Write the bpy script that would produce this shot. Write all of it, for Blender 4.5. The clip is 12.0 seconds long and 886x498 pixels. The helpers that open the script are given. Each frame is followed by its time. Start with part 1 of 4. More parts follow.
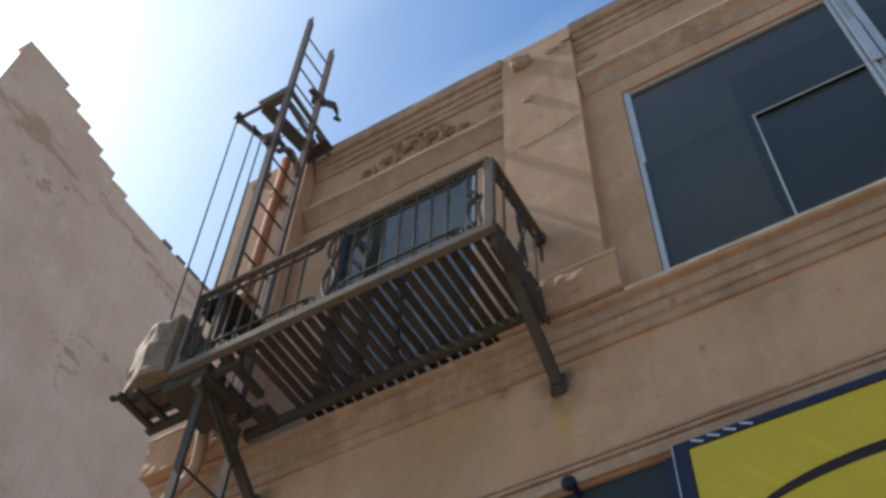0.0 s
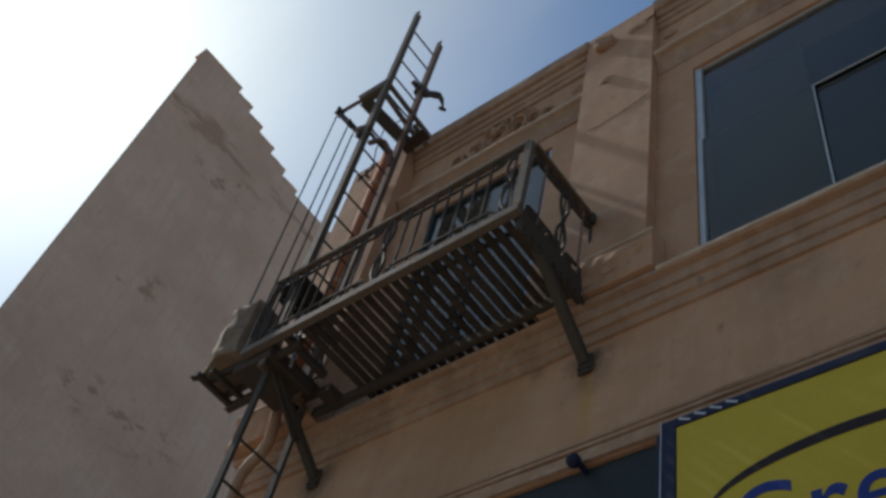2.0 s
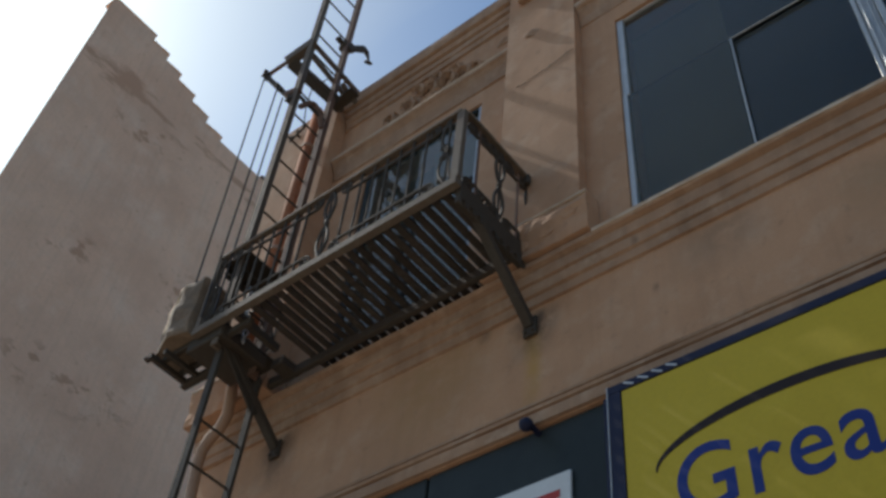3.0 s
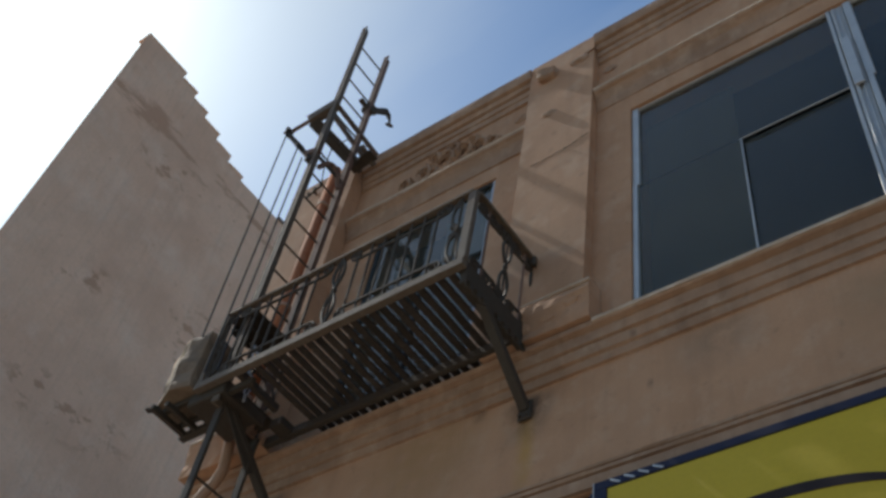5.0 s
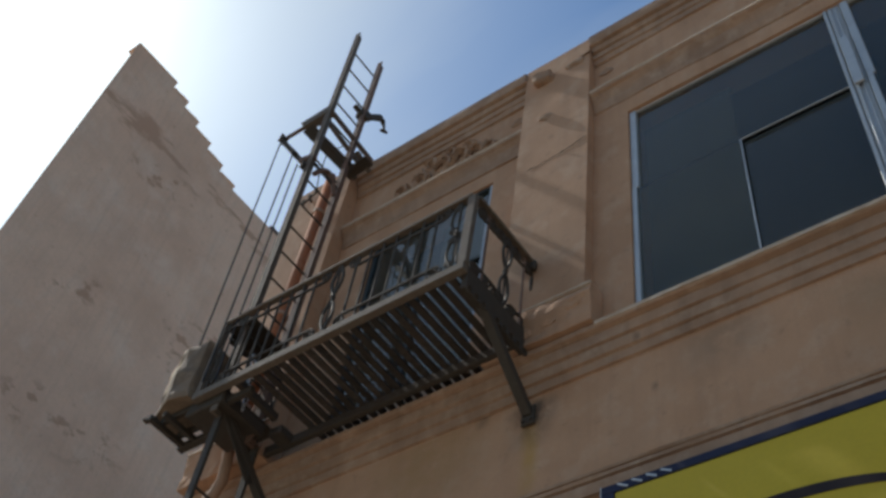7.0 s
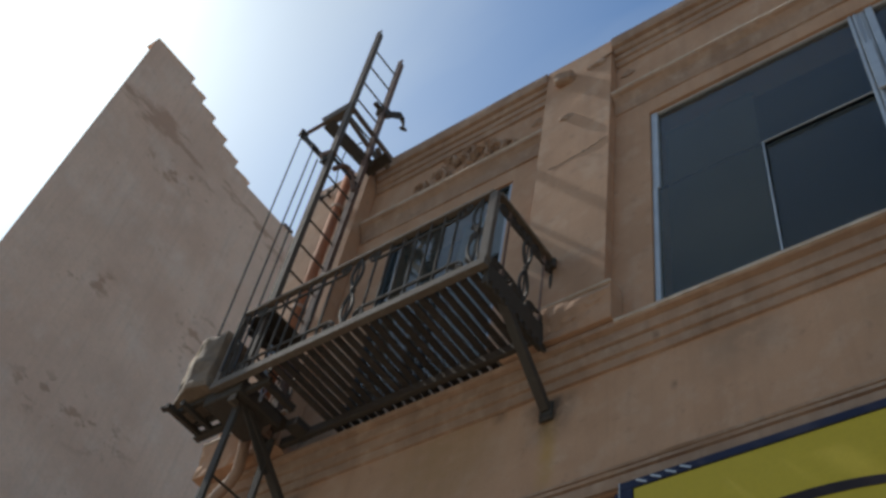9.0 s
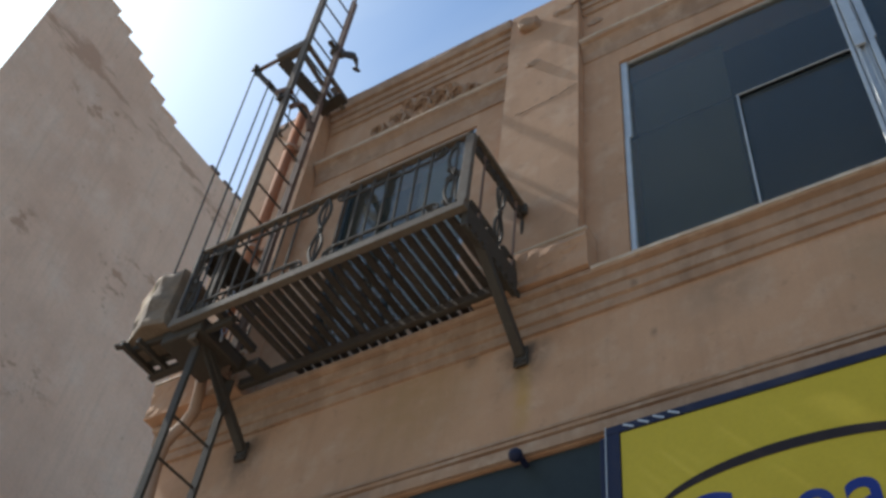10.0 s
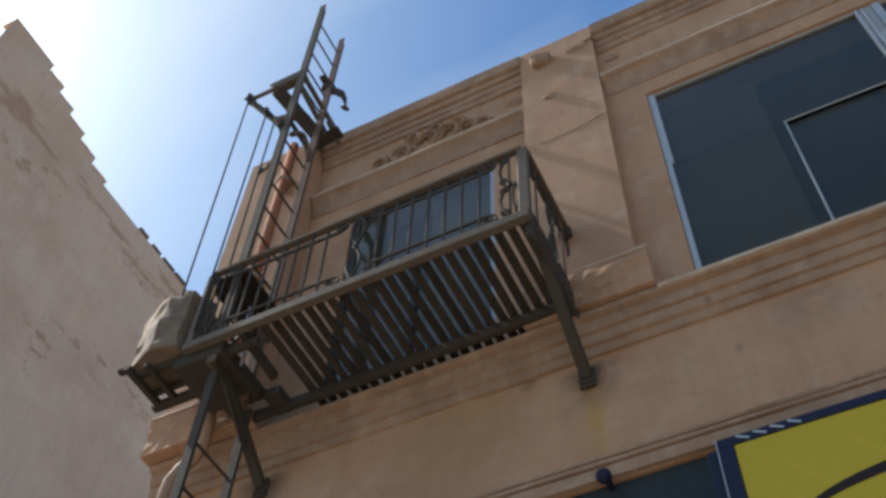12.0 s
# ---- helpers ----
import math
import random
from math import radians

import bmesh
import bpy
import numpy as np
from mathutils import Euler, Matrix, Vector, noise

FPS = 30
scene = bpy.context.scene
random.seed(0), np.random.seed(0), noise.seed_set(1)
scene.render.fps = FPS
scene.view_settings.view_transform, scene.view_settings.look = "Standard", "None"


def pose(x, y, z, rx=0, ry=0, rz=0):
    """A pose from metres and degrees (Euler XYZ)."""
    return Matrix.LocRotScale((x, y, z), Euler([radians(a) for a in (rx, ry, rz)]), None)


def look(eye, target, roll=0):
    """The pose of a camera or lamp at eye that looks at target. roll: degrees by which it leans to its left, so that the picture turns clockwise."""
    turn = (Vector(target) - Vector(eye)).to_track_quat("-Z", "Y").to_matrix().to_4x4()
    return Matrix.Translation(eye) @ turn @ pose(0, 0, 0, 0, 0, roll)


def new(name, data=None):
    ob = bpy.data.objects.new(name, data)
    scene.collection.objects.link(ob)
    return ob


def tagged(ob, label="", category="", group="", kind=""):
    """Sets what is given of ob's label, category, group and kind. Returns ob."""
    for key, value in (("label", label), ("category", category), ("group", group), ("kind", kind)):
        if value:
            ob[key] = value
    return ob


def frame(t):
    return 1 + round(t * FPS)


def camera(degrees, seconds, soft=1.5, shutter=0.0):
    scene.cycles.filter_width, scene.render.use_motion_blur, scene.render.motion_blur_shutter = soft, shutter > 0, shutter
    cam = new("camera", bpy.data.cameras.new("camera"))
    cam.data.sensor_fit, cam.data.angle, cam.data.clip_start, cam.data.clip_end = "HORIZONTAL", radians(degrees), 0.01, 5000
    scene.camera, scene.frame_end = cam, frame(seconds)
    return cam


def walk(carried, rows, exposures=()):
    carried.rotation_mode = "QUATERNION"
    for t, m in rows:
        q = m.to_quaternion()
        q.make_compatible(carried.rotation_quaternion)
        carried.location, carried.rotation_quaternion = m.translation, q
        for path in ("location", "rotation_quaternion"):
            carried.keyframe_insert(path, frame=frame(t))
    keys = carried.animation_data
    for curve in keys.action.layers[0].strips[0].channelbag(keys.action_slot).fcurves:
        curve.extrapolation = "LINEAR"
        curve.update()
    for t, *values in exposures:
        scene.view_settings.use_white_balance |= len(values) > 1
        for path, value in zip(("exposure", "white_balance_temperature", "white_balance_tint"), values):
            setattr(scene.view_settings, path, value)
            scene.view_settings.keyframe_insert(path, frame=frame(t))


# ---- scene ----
cam = camera(46.0, 12.0, soft=3.0)
PATH = [
    (0, (1.295, -4.107, 1.57), (0.661, -3.125, 3.193), 3.0),
    (0.5, (1.607, -4.011, 1.564), (0.786, -3.102, 3.145), 10.1),
    (1, (1.825, -3.768, 1.544), (1.017, -2.898, 3.153), 10.6),
    (1.5, (2.153, -3.744, 1.577), (1.198, -2.944, 3.141), 14.2),
    (2, (2.251, -3.545, 1.525), (1.288, -2.766, 3.095), 16.3),
    (2.5, (2.301, -3.718, 1.552), (1.374, -2.81, 3.073), 9.65),
    (3, (2.42, -3.91, 1.571), (1.499, -2.949, 3.063), 6.8),
    (3.2, (2.475, -3.925, 1.547), (1.542, -2.992, 3.051), 9.2),
    (4.8, (2.631, -4.083, 1.613), (1.733, -3.174, 3.151), 11.0),
    (5, (2.627, -4.087, 1.617), (1.719, -3.197, 3.161), 12.2),
    (5.5, (2.611, -4.079, 1.627), (1.709, -3.201, 3.181), 11.5),
    (6, (2.596, -4.095, 1.635), (1.696, -3.188, 3.174), 10.6),
    (6.5, (2.581, -4.107, 1.637), (1.695, -3.218, 3.194), 11.0),
    (7, (2.542, -4.083, 1.644), (1.654, -3.193, 3.199), 11.0),
    (7.2, (2.526, -4.105, 1.634), (1.648, -3.21, 3.192), 12.3),
    (8.8, (2.496, -4.141, 1.572), (1.625, -3.246, 3.134), 9.6),
    (9, (2.468, -4.104, 1.571), (1.568, -3.229, 3.128), 13.0),
    (9.5, (2.271, -4.157, 1.559), (1.494, -3.188, 3.126), 10.0),
    (10, (2.042, -4.237, 1.57), (1.246, -3.207, 3.089), 8.6),
    (10.5, (1.838, -4.185, 1.69), (1.29, -3.185, 3.334), 5.0),
    (11, (1.496, -4.145, 1.599), (0.892, -3.184, 3.246), 8.4),
    (11.5, (1.055, -4.226, 1.558), (0.526, -3.185, 3.181), 2.0),
    (12, (0.814, -4.14, 1.557), (0.251, -3.139, 3.195), 3.3),
]
EXPOSURES = [(0, 0.02), (0.5, -0.13), (1, -0.35), (1.5, -0.55), (2, -0.95), (2.5, -1.00), (3, -0.62), (5, -0.61), (7, -0.61), (9, -0.58), (9.2, -0.70), (9.6, -0.60), (10, -0.12), (10.5, -0.15), (11, -0.30), (11.5, -0.18), (12, -0.13)]
walk(cam, [(t, look(eye, target, roll)) for t, eye, target, roll in PATH], EXPOSURES)

# ---------------- world and light ----------------
SUN_DIR = Vector((-0.619, -0.036, 0.784)).normalized()
SUN_EL = math.asin(SUN_DIR.z)
SUN_AZ = math.atan2(SUN_DIR.x, SUN_DIR.y)
world = bpy.data.worlds.new("sky")
scene.world = world
world.use_nodes = True
wn = world.node_tree
sky = wn.nodes.new("ShaderNodeTexSky")
sky.sky_type = "NISHITA"
sky.sun_disc = False
sky.sun_elevation = SUN_EL
sky.sun_rotation = SUN_AZ
sky.air_density = 1.0
sky.dust_density = 1.6
sky.ozone_density = 1.5
deepen = wn.nodes.new("ShaderNodeHueSaturation")
deepen.inputs["Saturation"].default_value = 1.35
tint = wn.nodes.new("ShaderNodeMix")
tint.data_type = "RGBA"
tint.blend_type = "MULTIPLY"
tint.inputs[0].default_value = 1.0
tint.inputs[7].default_value = (0.94, 1.16, 1.20, 1)
wn.links.new(sky.outputs["Color"], deepen.inputs["Color"])
wn.links.new(deepen.outputs["Color"], tint.inputs[6])
# thin veil of wisps painted into the sky in place of lens flare streaks
where = wn.nodes.new("ShaderNodeTexCoord")
drift = wn.nodes.new("ShaderNodeMapping")
drift.inputs["Rotation"].default_value = (0.3, 0.5, 0.4)
drift.inputs["Scale"].default_value = (1.0, 4.5, 2.2)
wisps = wn.nodes.new("ShaderNodeTexNoise")
wisps.inputs["Scale"].default_value = 1.5
wisps.inputs["Detail"].default_value = 4.0
thin = wn.nodes.new("ShaderNodeMapRange")
thin.inputs["From Min"].default_value, thin.inputs["From Max"].default_value = 0.42, 0.78
thin.inputs["To Max"].default_value = 0.35
veil = wn.nodes.new("ShaderNodeMix")
veil.data_type = "RGBA"
veil.inputs[7].default_value = (6.4, 7.2, 7.6, 1)
wn.links.new(where.outputs["Generated"], drift.inputs["Vector"])
wn.links.new(drift.outputs["Vector"], wisps.inputs["Vector"])
wn.links.new(wisps.outputs["Fac"], thin.inputs["Value"])
wn.links.new(thin.outputs["Result"], veil.inputs[0])
wn.links.new(tint.outputs[2], veil.inputs[6])
wn.links.new(veil.outputs[2], wn.nodes["Background"].inputs["Color"])
wn.nodes["Background"].inputs["Strength"].default_value = 0.15

sun = new("sun", bpy.data.lights.new("sun", "SUN"))
sun.data.energy = 5.0
sun.data.angle = radians(0.6)
sun.data.color = (1.0, 0.95, 0.87)
sun.matrix_world = look(SUN_DIR * 60, (0, 0, 0))


# ---------------- materials ----------------
def material(name, base, rough=0.8, metal=0.0, second=None, third=None, scale=2.0, fine=40.0, bump=0.3, bump_d=0.01,
             streak=0.0, island=0.0, spec=0.5, amount=0.55, stains=(), grime=0.0, peel=None):
    """Two-scale mottled surface: base, large patches of second, fine specks of third, upright streaks."""
    m = bpy.data.materials.new(name)
    m.use_nodes = True
    nt = m.node_tree
    n, l = nt.nodes, nt.links
    bsdf = n["Principled BSDF"]
    bsdf.inputs["Roughness"].default_value = rough
    bsdf.inputs["Metallic"].default_value = metal
    bsdf.inputs["Specular IOR Level"].default_value = spec
    geo = n.new("ShaderNodeNewGeometry")
    pos = geo.outputs["Position"]

    def noise_of(sc, detail=6.0, vec=None):
        t = n.new("ShaderNodeTexNoise")
        t.inputs["Scale"].default_value = sc
        t.inputs["Detail"].default_value = detail
        t.inputs["Roughness"].default_value = 0.62
        l.new(vec or pos, t.inputs["Vector"])
        return t.outputs["Fac"]

    def ramp(src, a, b):
        r = n.new("ShaderNodeMapRange")
        r.inputs["From Min"].default_value, r.inputs["From Max"].default_value = a, b
        l.new(src, r.inputs["Value"])
        return r.outputs["Result"]

    def mix(fac, ca, cb, k=1.0):
        x = n.new("ShaderNodeMix")
        x.data_type = "RGBA"
        if k != 1.0:
            mu = n.new("ShaderNodeMath")
            mu.operation = "MULTIPLY"
            mu.inputs[1].default_value = k
            l.new(fac, mu.inputs[0])
            fac = mu.outputs[0]
        l.new(fac, x.inputs[0])
        for sock, c in ((x.inputs[6], ca), (x.inputs[7], cb)):
            if isinstance(c, tuple):
                sock.default_value = (*c, 1)
            else:
                l.new(c, sock)
        return x.outputs[2]

    col = tuple(base)
    if second:
        col = mix(ramp(noise_of(scale, 8), 0.42, 0.66), col, tuple(second), amount)
    if third:
        col = mix(ramp(noise_of(scale * 3.7, 10), 0.5, 0.72), col, tuple(third), amount)
    if streak:
        mp = n.new("ShaderNodeMapping")
        mp.inputs["Scale"].default_value = (5.0, 5.0, 0.35)
        l.new(pos, mp.inputs["Vector"])
        dark = tuple(c * 0.5 for c in base)
        col = mix(ramp(noise_of(1.6, 6, mp.outputs["Vector"]), 0.5, 0.75), col, dark, streak)
    if grime:
        col = mix(ramp(noise_of(0.75, 9), 0.46, 0.70), col, tuple(c * 0.55 for c in base), grime)
        col = mix(ramp(noise_of(9.0, 8), 0.58, 0.70), col, tuple(c * 0.5 for c in base), grime)
    if peel:
        mp = n.new("ShaderNodeMapping")
        mp.inputs["Scale"].default_value = (1.0, 0.32, 1.5)
        l.new(pos, mp.inputs["Vector"])
        dirt = tuple(c * k for c, k in zip(base, (0.60, 0.50, 0.44)))
        split = n.new("ShaderNodeSeparateXYZ")
        l.new(pos, split.inputs[0])
        wave = n.new("ShaderNodeMath")
        wave.operation = "MULTIPLY_ADD"
        wave.inputs[1].default_value = 1.6
        l.new(noise_of(0.9, 6), wave.inputs[0])
        l.new(split.outputs["Z"], wave.inputs[2])
        band = n.new("ShaderNodeMath")
        band.operation = "MULTIPLY"
        l.new(ramp(wave.outputs[0], peel[0] + 0.8, peel[0] + 1.0), band.inputs[0])
        l.new(ramp(wave.outputs[0], peel[1] + 0.9, peel[1] + 0.75), band.inputs[1])
        loss = n.new("ShaderNodeMath")
        loss.operation = "MULTIPLY"
        l.new(band.outputs[0], loss.inputs[0])
        l.new(ramp(noise_of(1.7, 12, mp.outputs["Vector"]), 0.50, 0.56), loss.inputs[1])
        col = mix(loss.outputs[0], col, dirt, 0.85)
        blotch = n.new("ShaderNodeMapping")
        blotch.inputs["Scale"].default_value = (1.0, 0.75, 1.15)
        l.new(pos, blotch.inputs["Vector"])
        chips = ramp(noise_of(2.9, 12, blotch.outputs["Vector"]), 0.54, 0.60)
        for py, pz, ry, rz, slope in peel[2]:
            # a loose patch of chipped plaster, longer than high
            def term(op, p, q):
                m_ = n.new("ShaderNodeMath")
                m_.operation = op
                for sock, val in zip(m_.inputs, (p, q)):
                    if isinstance(val, (int, float)):
                        sock.default_value = val
                    else:
                        l.new(val, sock)
                return m_.outputs[0]
            u = term("SUBTRACT", split.outputs["Y"], py)
            w = term("SUBTRACT", term("SUBTRACT", split.outputs["Z"], pz), term("MULTIPLY", u, slope))
            far = term("ADD", term("POWER", term("ABSOLUTE", term("DIVIDE", u, ry), 0.0), 2.0), term("POWER", term("ABSOLUTE", term("DIVIDE", w, rz), 0.0), 2.0))
            col = mix(term("MULTIPLY", ramp(far, 1.0, 0.35), chips), col, dirt, 0.9)
        col = mix(ramp(noise_of(0.55, 10), 0.55, 0.75), col, dirt, 0.3)
        col = mix(ramp(noise_of(3.3, 12), 0.66, 0.70), col, dirt, 0.6)
    for sx, zt, zb, half, sc in stains:
        sep = n.new("ShaderNodeSeparateXYZ")
        l.new(pos, sep.inputs[0])
        wob = ramp(noise_of(7.0, 4), 0.25, 0.55)

        def calc(op, p, q):
            m_ = n.new("ShaderNodeMath")
            m_.operation = op
            m_.use_clamp = False
            for sock, val in zip(m_.inputs, (p, q)):
                if isinstance(val, (int, float)):
                    sock.default_value = val
                else:
                    l.new(val, sock)
            return m_.outputs[0]
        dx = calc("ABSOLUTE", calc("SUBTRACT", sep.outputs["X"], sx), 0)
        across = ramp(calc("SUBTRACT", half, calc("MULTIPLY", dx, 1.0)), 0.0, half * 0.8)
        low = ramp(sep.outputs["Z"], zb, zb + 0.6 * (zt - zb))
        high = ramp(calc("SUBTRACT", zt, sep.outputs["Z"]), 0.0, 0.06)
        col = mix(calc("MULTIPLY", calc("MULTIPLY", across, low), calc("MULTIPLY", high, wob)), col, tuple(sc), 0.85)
    grain = noise_of(fine, 5)
    col = mix(ramp(grain, 0.3, 0.75), col, tuple(c * 0.72 for c in base), 0.35)
    if island:
        oi = n.new("ShaderNodeObjectInfo")
        hs = n.new("ShaderNodeHueSaturation")
        r = n.new("ShaderNodeMapRange")
        r.inputs["To Min"].default_value, r.inputs["To Max"].default_value = 1 - island, 1 + island
        l.new(oi.outputs["Random"], r.inputs["Value"])
        l.new(r.outputs["Result"], hs.inputs["Value"])
        l.new(col, hs.inputs["Color"])
        col = hs.outputs["Color"]
    l.new(col, bsdf.inputs["Base Color"])
    if bump:
        add = n.new("ShaderNodeMath")
        add.operation = "ADD"
        l.new(grain, add.inputs[0])
        l.new(noise_of(scale * 4, 8), add.inputs[1])
        b = n.new("ShaderNodeBump")
        b.inputs["Strength"].default_value = bump
        b.inputs["Distance"].default_value = bump_d
        l.new(add.outputs[0], b.inputs["Height"])
        l.new(b.outputs["Normal"], bsdf.inputs["Normal"])
    return m


STUCCO = material("tan_stucco", (0.583, 0.322, 0.178), 0.9, second=(0.461, 0.239, 0.122), third=(0.618, 0.400, 0.257), scale=1.1, fine=60, amount=0.8, grime=0.45,
                  bump=0.35, bump_d=0.012, streak=0.3,
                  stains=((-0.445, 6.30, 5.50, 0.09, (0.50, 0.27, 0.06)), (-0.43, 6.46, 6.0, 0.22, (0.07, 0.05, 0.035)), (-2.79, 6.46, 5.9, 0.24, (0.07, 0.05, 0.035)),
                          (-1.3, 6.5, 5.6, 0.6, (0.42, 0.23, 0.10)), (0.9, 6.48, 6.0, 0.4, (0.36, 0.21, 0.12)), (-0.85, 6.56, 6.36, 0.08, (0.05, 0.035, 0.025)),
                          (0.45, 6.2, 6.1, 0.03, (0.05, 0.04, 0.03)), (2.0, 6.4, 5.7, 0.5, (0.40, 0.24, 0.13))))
TRIM = material("brown_moulding", (0.470, 0.278, 0.165), 0.88, second=(0.296, 0.170, 0.100), third=(0.566, 0.392, 0.261), scale=2.2, fine=70, amount=0.75, grime=0.5,
                bump=0.4, bump_d=0.01, streak=0.5,
                stains=((0.367, 6.64, 6.54, 0.035, (0.05, 0.035, 0.025)), (2.05, 6.70, 6.56, 0.04, (0.06, 0.04, 0.03))))
# paler plaster that paints the sunlit edge lines of ledge, sill and base
LIT_EDGE = material("lit_edge_plaster", (0.66, 0.50, 0.36), 0.9, second=(0.42, 0.27, 0.17), third=(0.72, 0.58, 0.44), scale=2.5, fine=70, amount=0.8, bump=0.4, bump_d=0.01)
PATCHES = ((5.3, 21.05, 1.1, 0.35, 0.25), (1.9, 20.7, 1.2, 0.5, 0.2), (2.4, 13.6, 1.7, 0.7, 0.1), (5.6, 18.0, 1.9, 0.45, 0.05), (3.9, 16.9, 0.9, 0.8, 0.0), (1.2, 16.4, 0.9, 0.5, 0.3))
PLASTER = material("pale_plaster", (0.93, 0.59, 0.40), 0.92, second=(0.78, 0.46, 0.30), third=(0.94, 0.66, 0.48), scale=0.35, fine=14, amount=0.85, grime=0.22, peel=(21.2, 21.9, PATCHES),
                   bump=0.8, bump_d=0.045, streak=0.22)
COPING = material("dark_coping", (0.15, 0.125, 0.12), 0.85, second=(0.22, 0.18, 0.17), third=(0.1, 0.08, 0.07), scale=3, fine=40, island=0.15)
IRON = material("dark_painted_iron", (0.070, 0.055, 0.040), 0.7, second=(0.07, 0.043, 0.028), third=(0.10, 0.08, 0.058), scale=6, fine=90,
                bump=0.25, bump_d=0.004, spec=0.22)
WORN_IRON = material("weathered_brown_iron", (0.155, 0.115, 0.08), 0.7, second=(0.14, 0.08, 0.05), third=(0.24, 0.19, 0.14), scale=5, fine=80,
                     bump=0.3, bump_d=0.004, spec=0.3)
SLAT = material("weathered_slat_paint", (0.048, 0.037, 0.028), 0.7, spec=0.25, second=(0.08, 0.056, 0.04), third=(0.11, 0.095, 0.08), scale=7, fine=80,
                bump=0.3, bump_d=0.004, island=0.3)
RUST = material("rust_brown_iron", (0.20, 0.105, 0.065), 0.75, second=(0.11, 0.07, 0.05), third=(0.27, 0.16, 0.10), scale=6, fine=90, bump=0.3, bump_d=0.004)
COPPER = material("terracotta_painted_pipe", (0.42, 0.16, 0.075), 0.85, second=(0.30, 0.13, 0.07), third=(0.45, 0.24, 0.15), scale=4, fine=60, spec=0.2)
PIPE_TAN = material("tan_painted_pipe", (0.44, 0.27, 0.175), 0.7, second=(0.36, 0.21, 0.13), third=(0.48, 0.33, 0.23), scale=4, fine=60)
ALU = material("brushed_aluminium", (0.55, 0.54, 0.52), 0.5, 0.4, second=(0.42, 0.41, 0.40), third=(0.62, 0.61, 0.59), scale=4, fine=120, bump=0.12, bump_d=0.002)
# box in two tones: pale for its sunlit part, dark for shade and dirt
BOX_LIT = material("sunlit_box_paint", (0.66, 0.46, 0.28), 0.85, second=(0.36, 0.26, 0.17), third=(0.68, 0.53, 0.37), scale=3, fine=50, amount=0.8)
BOX_DARK = material("shaded_stained_box_paint", (0.25, 0.165, 0.10), 0.85, second=(0.11, 0.075, 0.05), third=(0.36, 0.25, 0.16), scale=4, fine=50, amount=0.8)
STEEL_CABLE = material("steel_cable", (0.06, 0.06, 0.065), 0.95, 0.0, spec=0.05, second=(0.04, 0.03, 0.025), scale=8, fine=120, bump=0.4, bump_d=0.003)
YELLOW = material("yellow_sign_face", (0.57, 0.40, 0.02), 0.5, spec=0.3, second=(0.53, 0.36, 0.02), third=(0.60, 0.43, 0.03), scale=1.5, fine=50, bump=0.05, bump_d=0.002)
BLUE = material("blue_sign_paint", (0.014, 0.03, 0.19), 0.5, spec=0.3, second=(0.015, 0.04, 0.18), scale=3, fine=60, bump=0.05, bump_d=0.002)
BLACK_BLUE = material("dark_navy_frame", (0.016, 0.017, 0.04), 0.55, spec=0.25, second=(0.02, 0.025, 0.06), scale=4, fine=60, bump=0.1, bump_d=0.003)
SWOOSH = material("dark_swoosh_paint", (0.03, 0.018, 0.016), 0.6, spec=0.2, second=(0.03, 0.02, 0.02), scale=4, fine=60, bump=0.05, bump_d=0.002)
STORE_DARK = material("dark_storefront_panel", (0.030, 0.036, 0.034), 0.5, second=(0.045, 0.052, 0.048), third=(0.02, 0.023, 0.023), spec=0.2, scale=2, fine=60, bump=0.1, bump_d=0.003)
WHITE = material("white_notice_board", (0.74, 0.73, 0.70), 0.6, second=(0.66, 0.64, 0.6), scale=3, fine=60, bump=0.05, bump_d=0.002)
RED = material("red_notice_print", (0.5, 0.05, 0.04), 0.6, second=(0.42, 0.05, 0.04), scale=3, fine=60, bump=0)
# near-black colour puts the shade of the unseen room into its surfaces
ROOM_SHADE = material("room_shade_black", (0.03, 0.03, 0.032), 0.9, second=(0.02, 0.02, 0.024), scale=1, fine=20, bump=0)
# grey-blue of the pale jamb and of the painted sky reflection in window_3
PALE_BLUE = material("pale_grey_blue", (0.42, 0.45, 0.50), 0.8, second=(0.36, 0.39, 0.44), scale=2, fine=50, bump=0.05)
CLOTH = material("dusty_blind_cloth", (0.20, 0.19, 0.145), 0.9, second=(0.15, 0.145, 0.11), third=(0.24, 0.23, 0.18), scale=1.5, fine=60, bump=0.05)
GROUND = material("concrete_ground", (0.29, 0.26, 0.22), 0.9, second=(0.24, 0.215, 0.18), third=(0.34, 0.305, 0.26), scale=0.6, fine=30)


def glass(name, tint=(0.75, 0.82, 0.85)):
    m = bpy.data.materials.new(name)
    m.use_nodes = True
    b = m.node_tree.nodes["Principled BSDF"]
    b.inputs["Base Color"].default_value = (*tint, 1)
    b.inputs["Roughness"].default_value = 0.03
    b.inputs["Transmission Weight"].default_value = 0.94
    b.inputs["IOR"].default_value = 1.5
    b.inputs["Specular IOR Level"].default_value = 0.15
    b.inputs["Specular Tint"].default_value = (0.20, 0.17, 0.15, 1)
    t = m.node_tree.nodes.new("ShaderNodeTexNoise")
    t.inputs["Scale"].default_value = 1.2
    bp = m.node_tree.nodes.new("ShaderNodeBump")
    bp.inputs["Strength"].default_value = 0.08
    bp.inputs["Distance"].default_value = 0.02
    m.node_tree.links.new(t.outputs["Fac"], bp.inputs["Height"])
    m.node_tree.links.new(bp.outputs["Normal"], b.inputs["Normal"])
    return m


GLASS = glass("dusty_window_glass", (0.46, 0.44, 0.36))


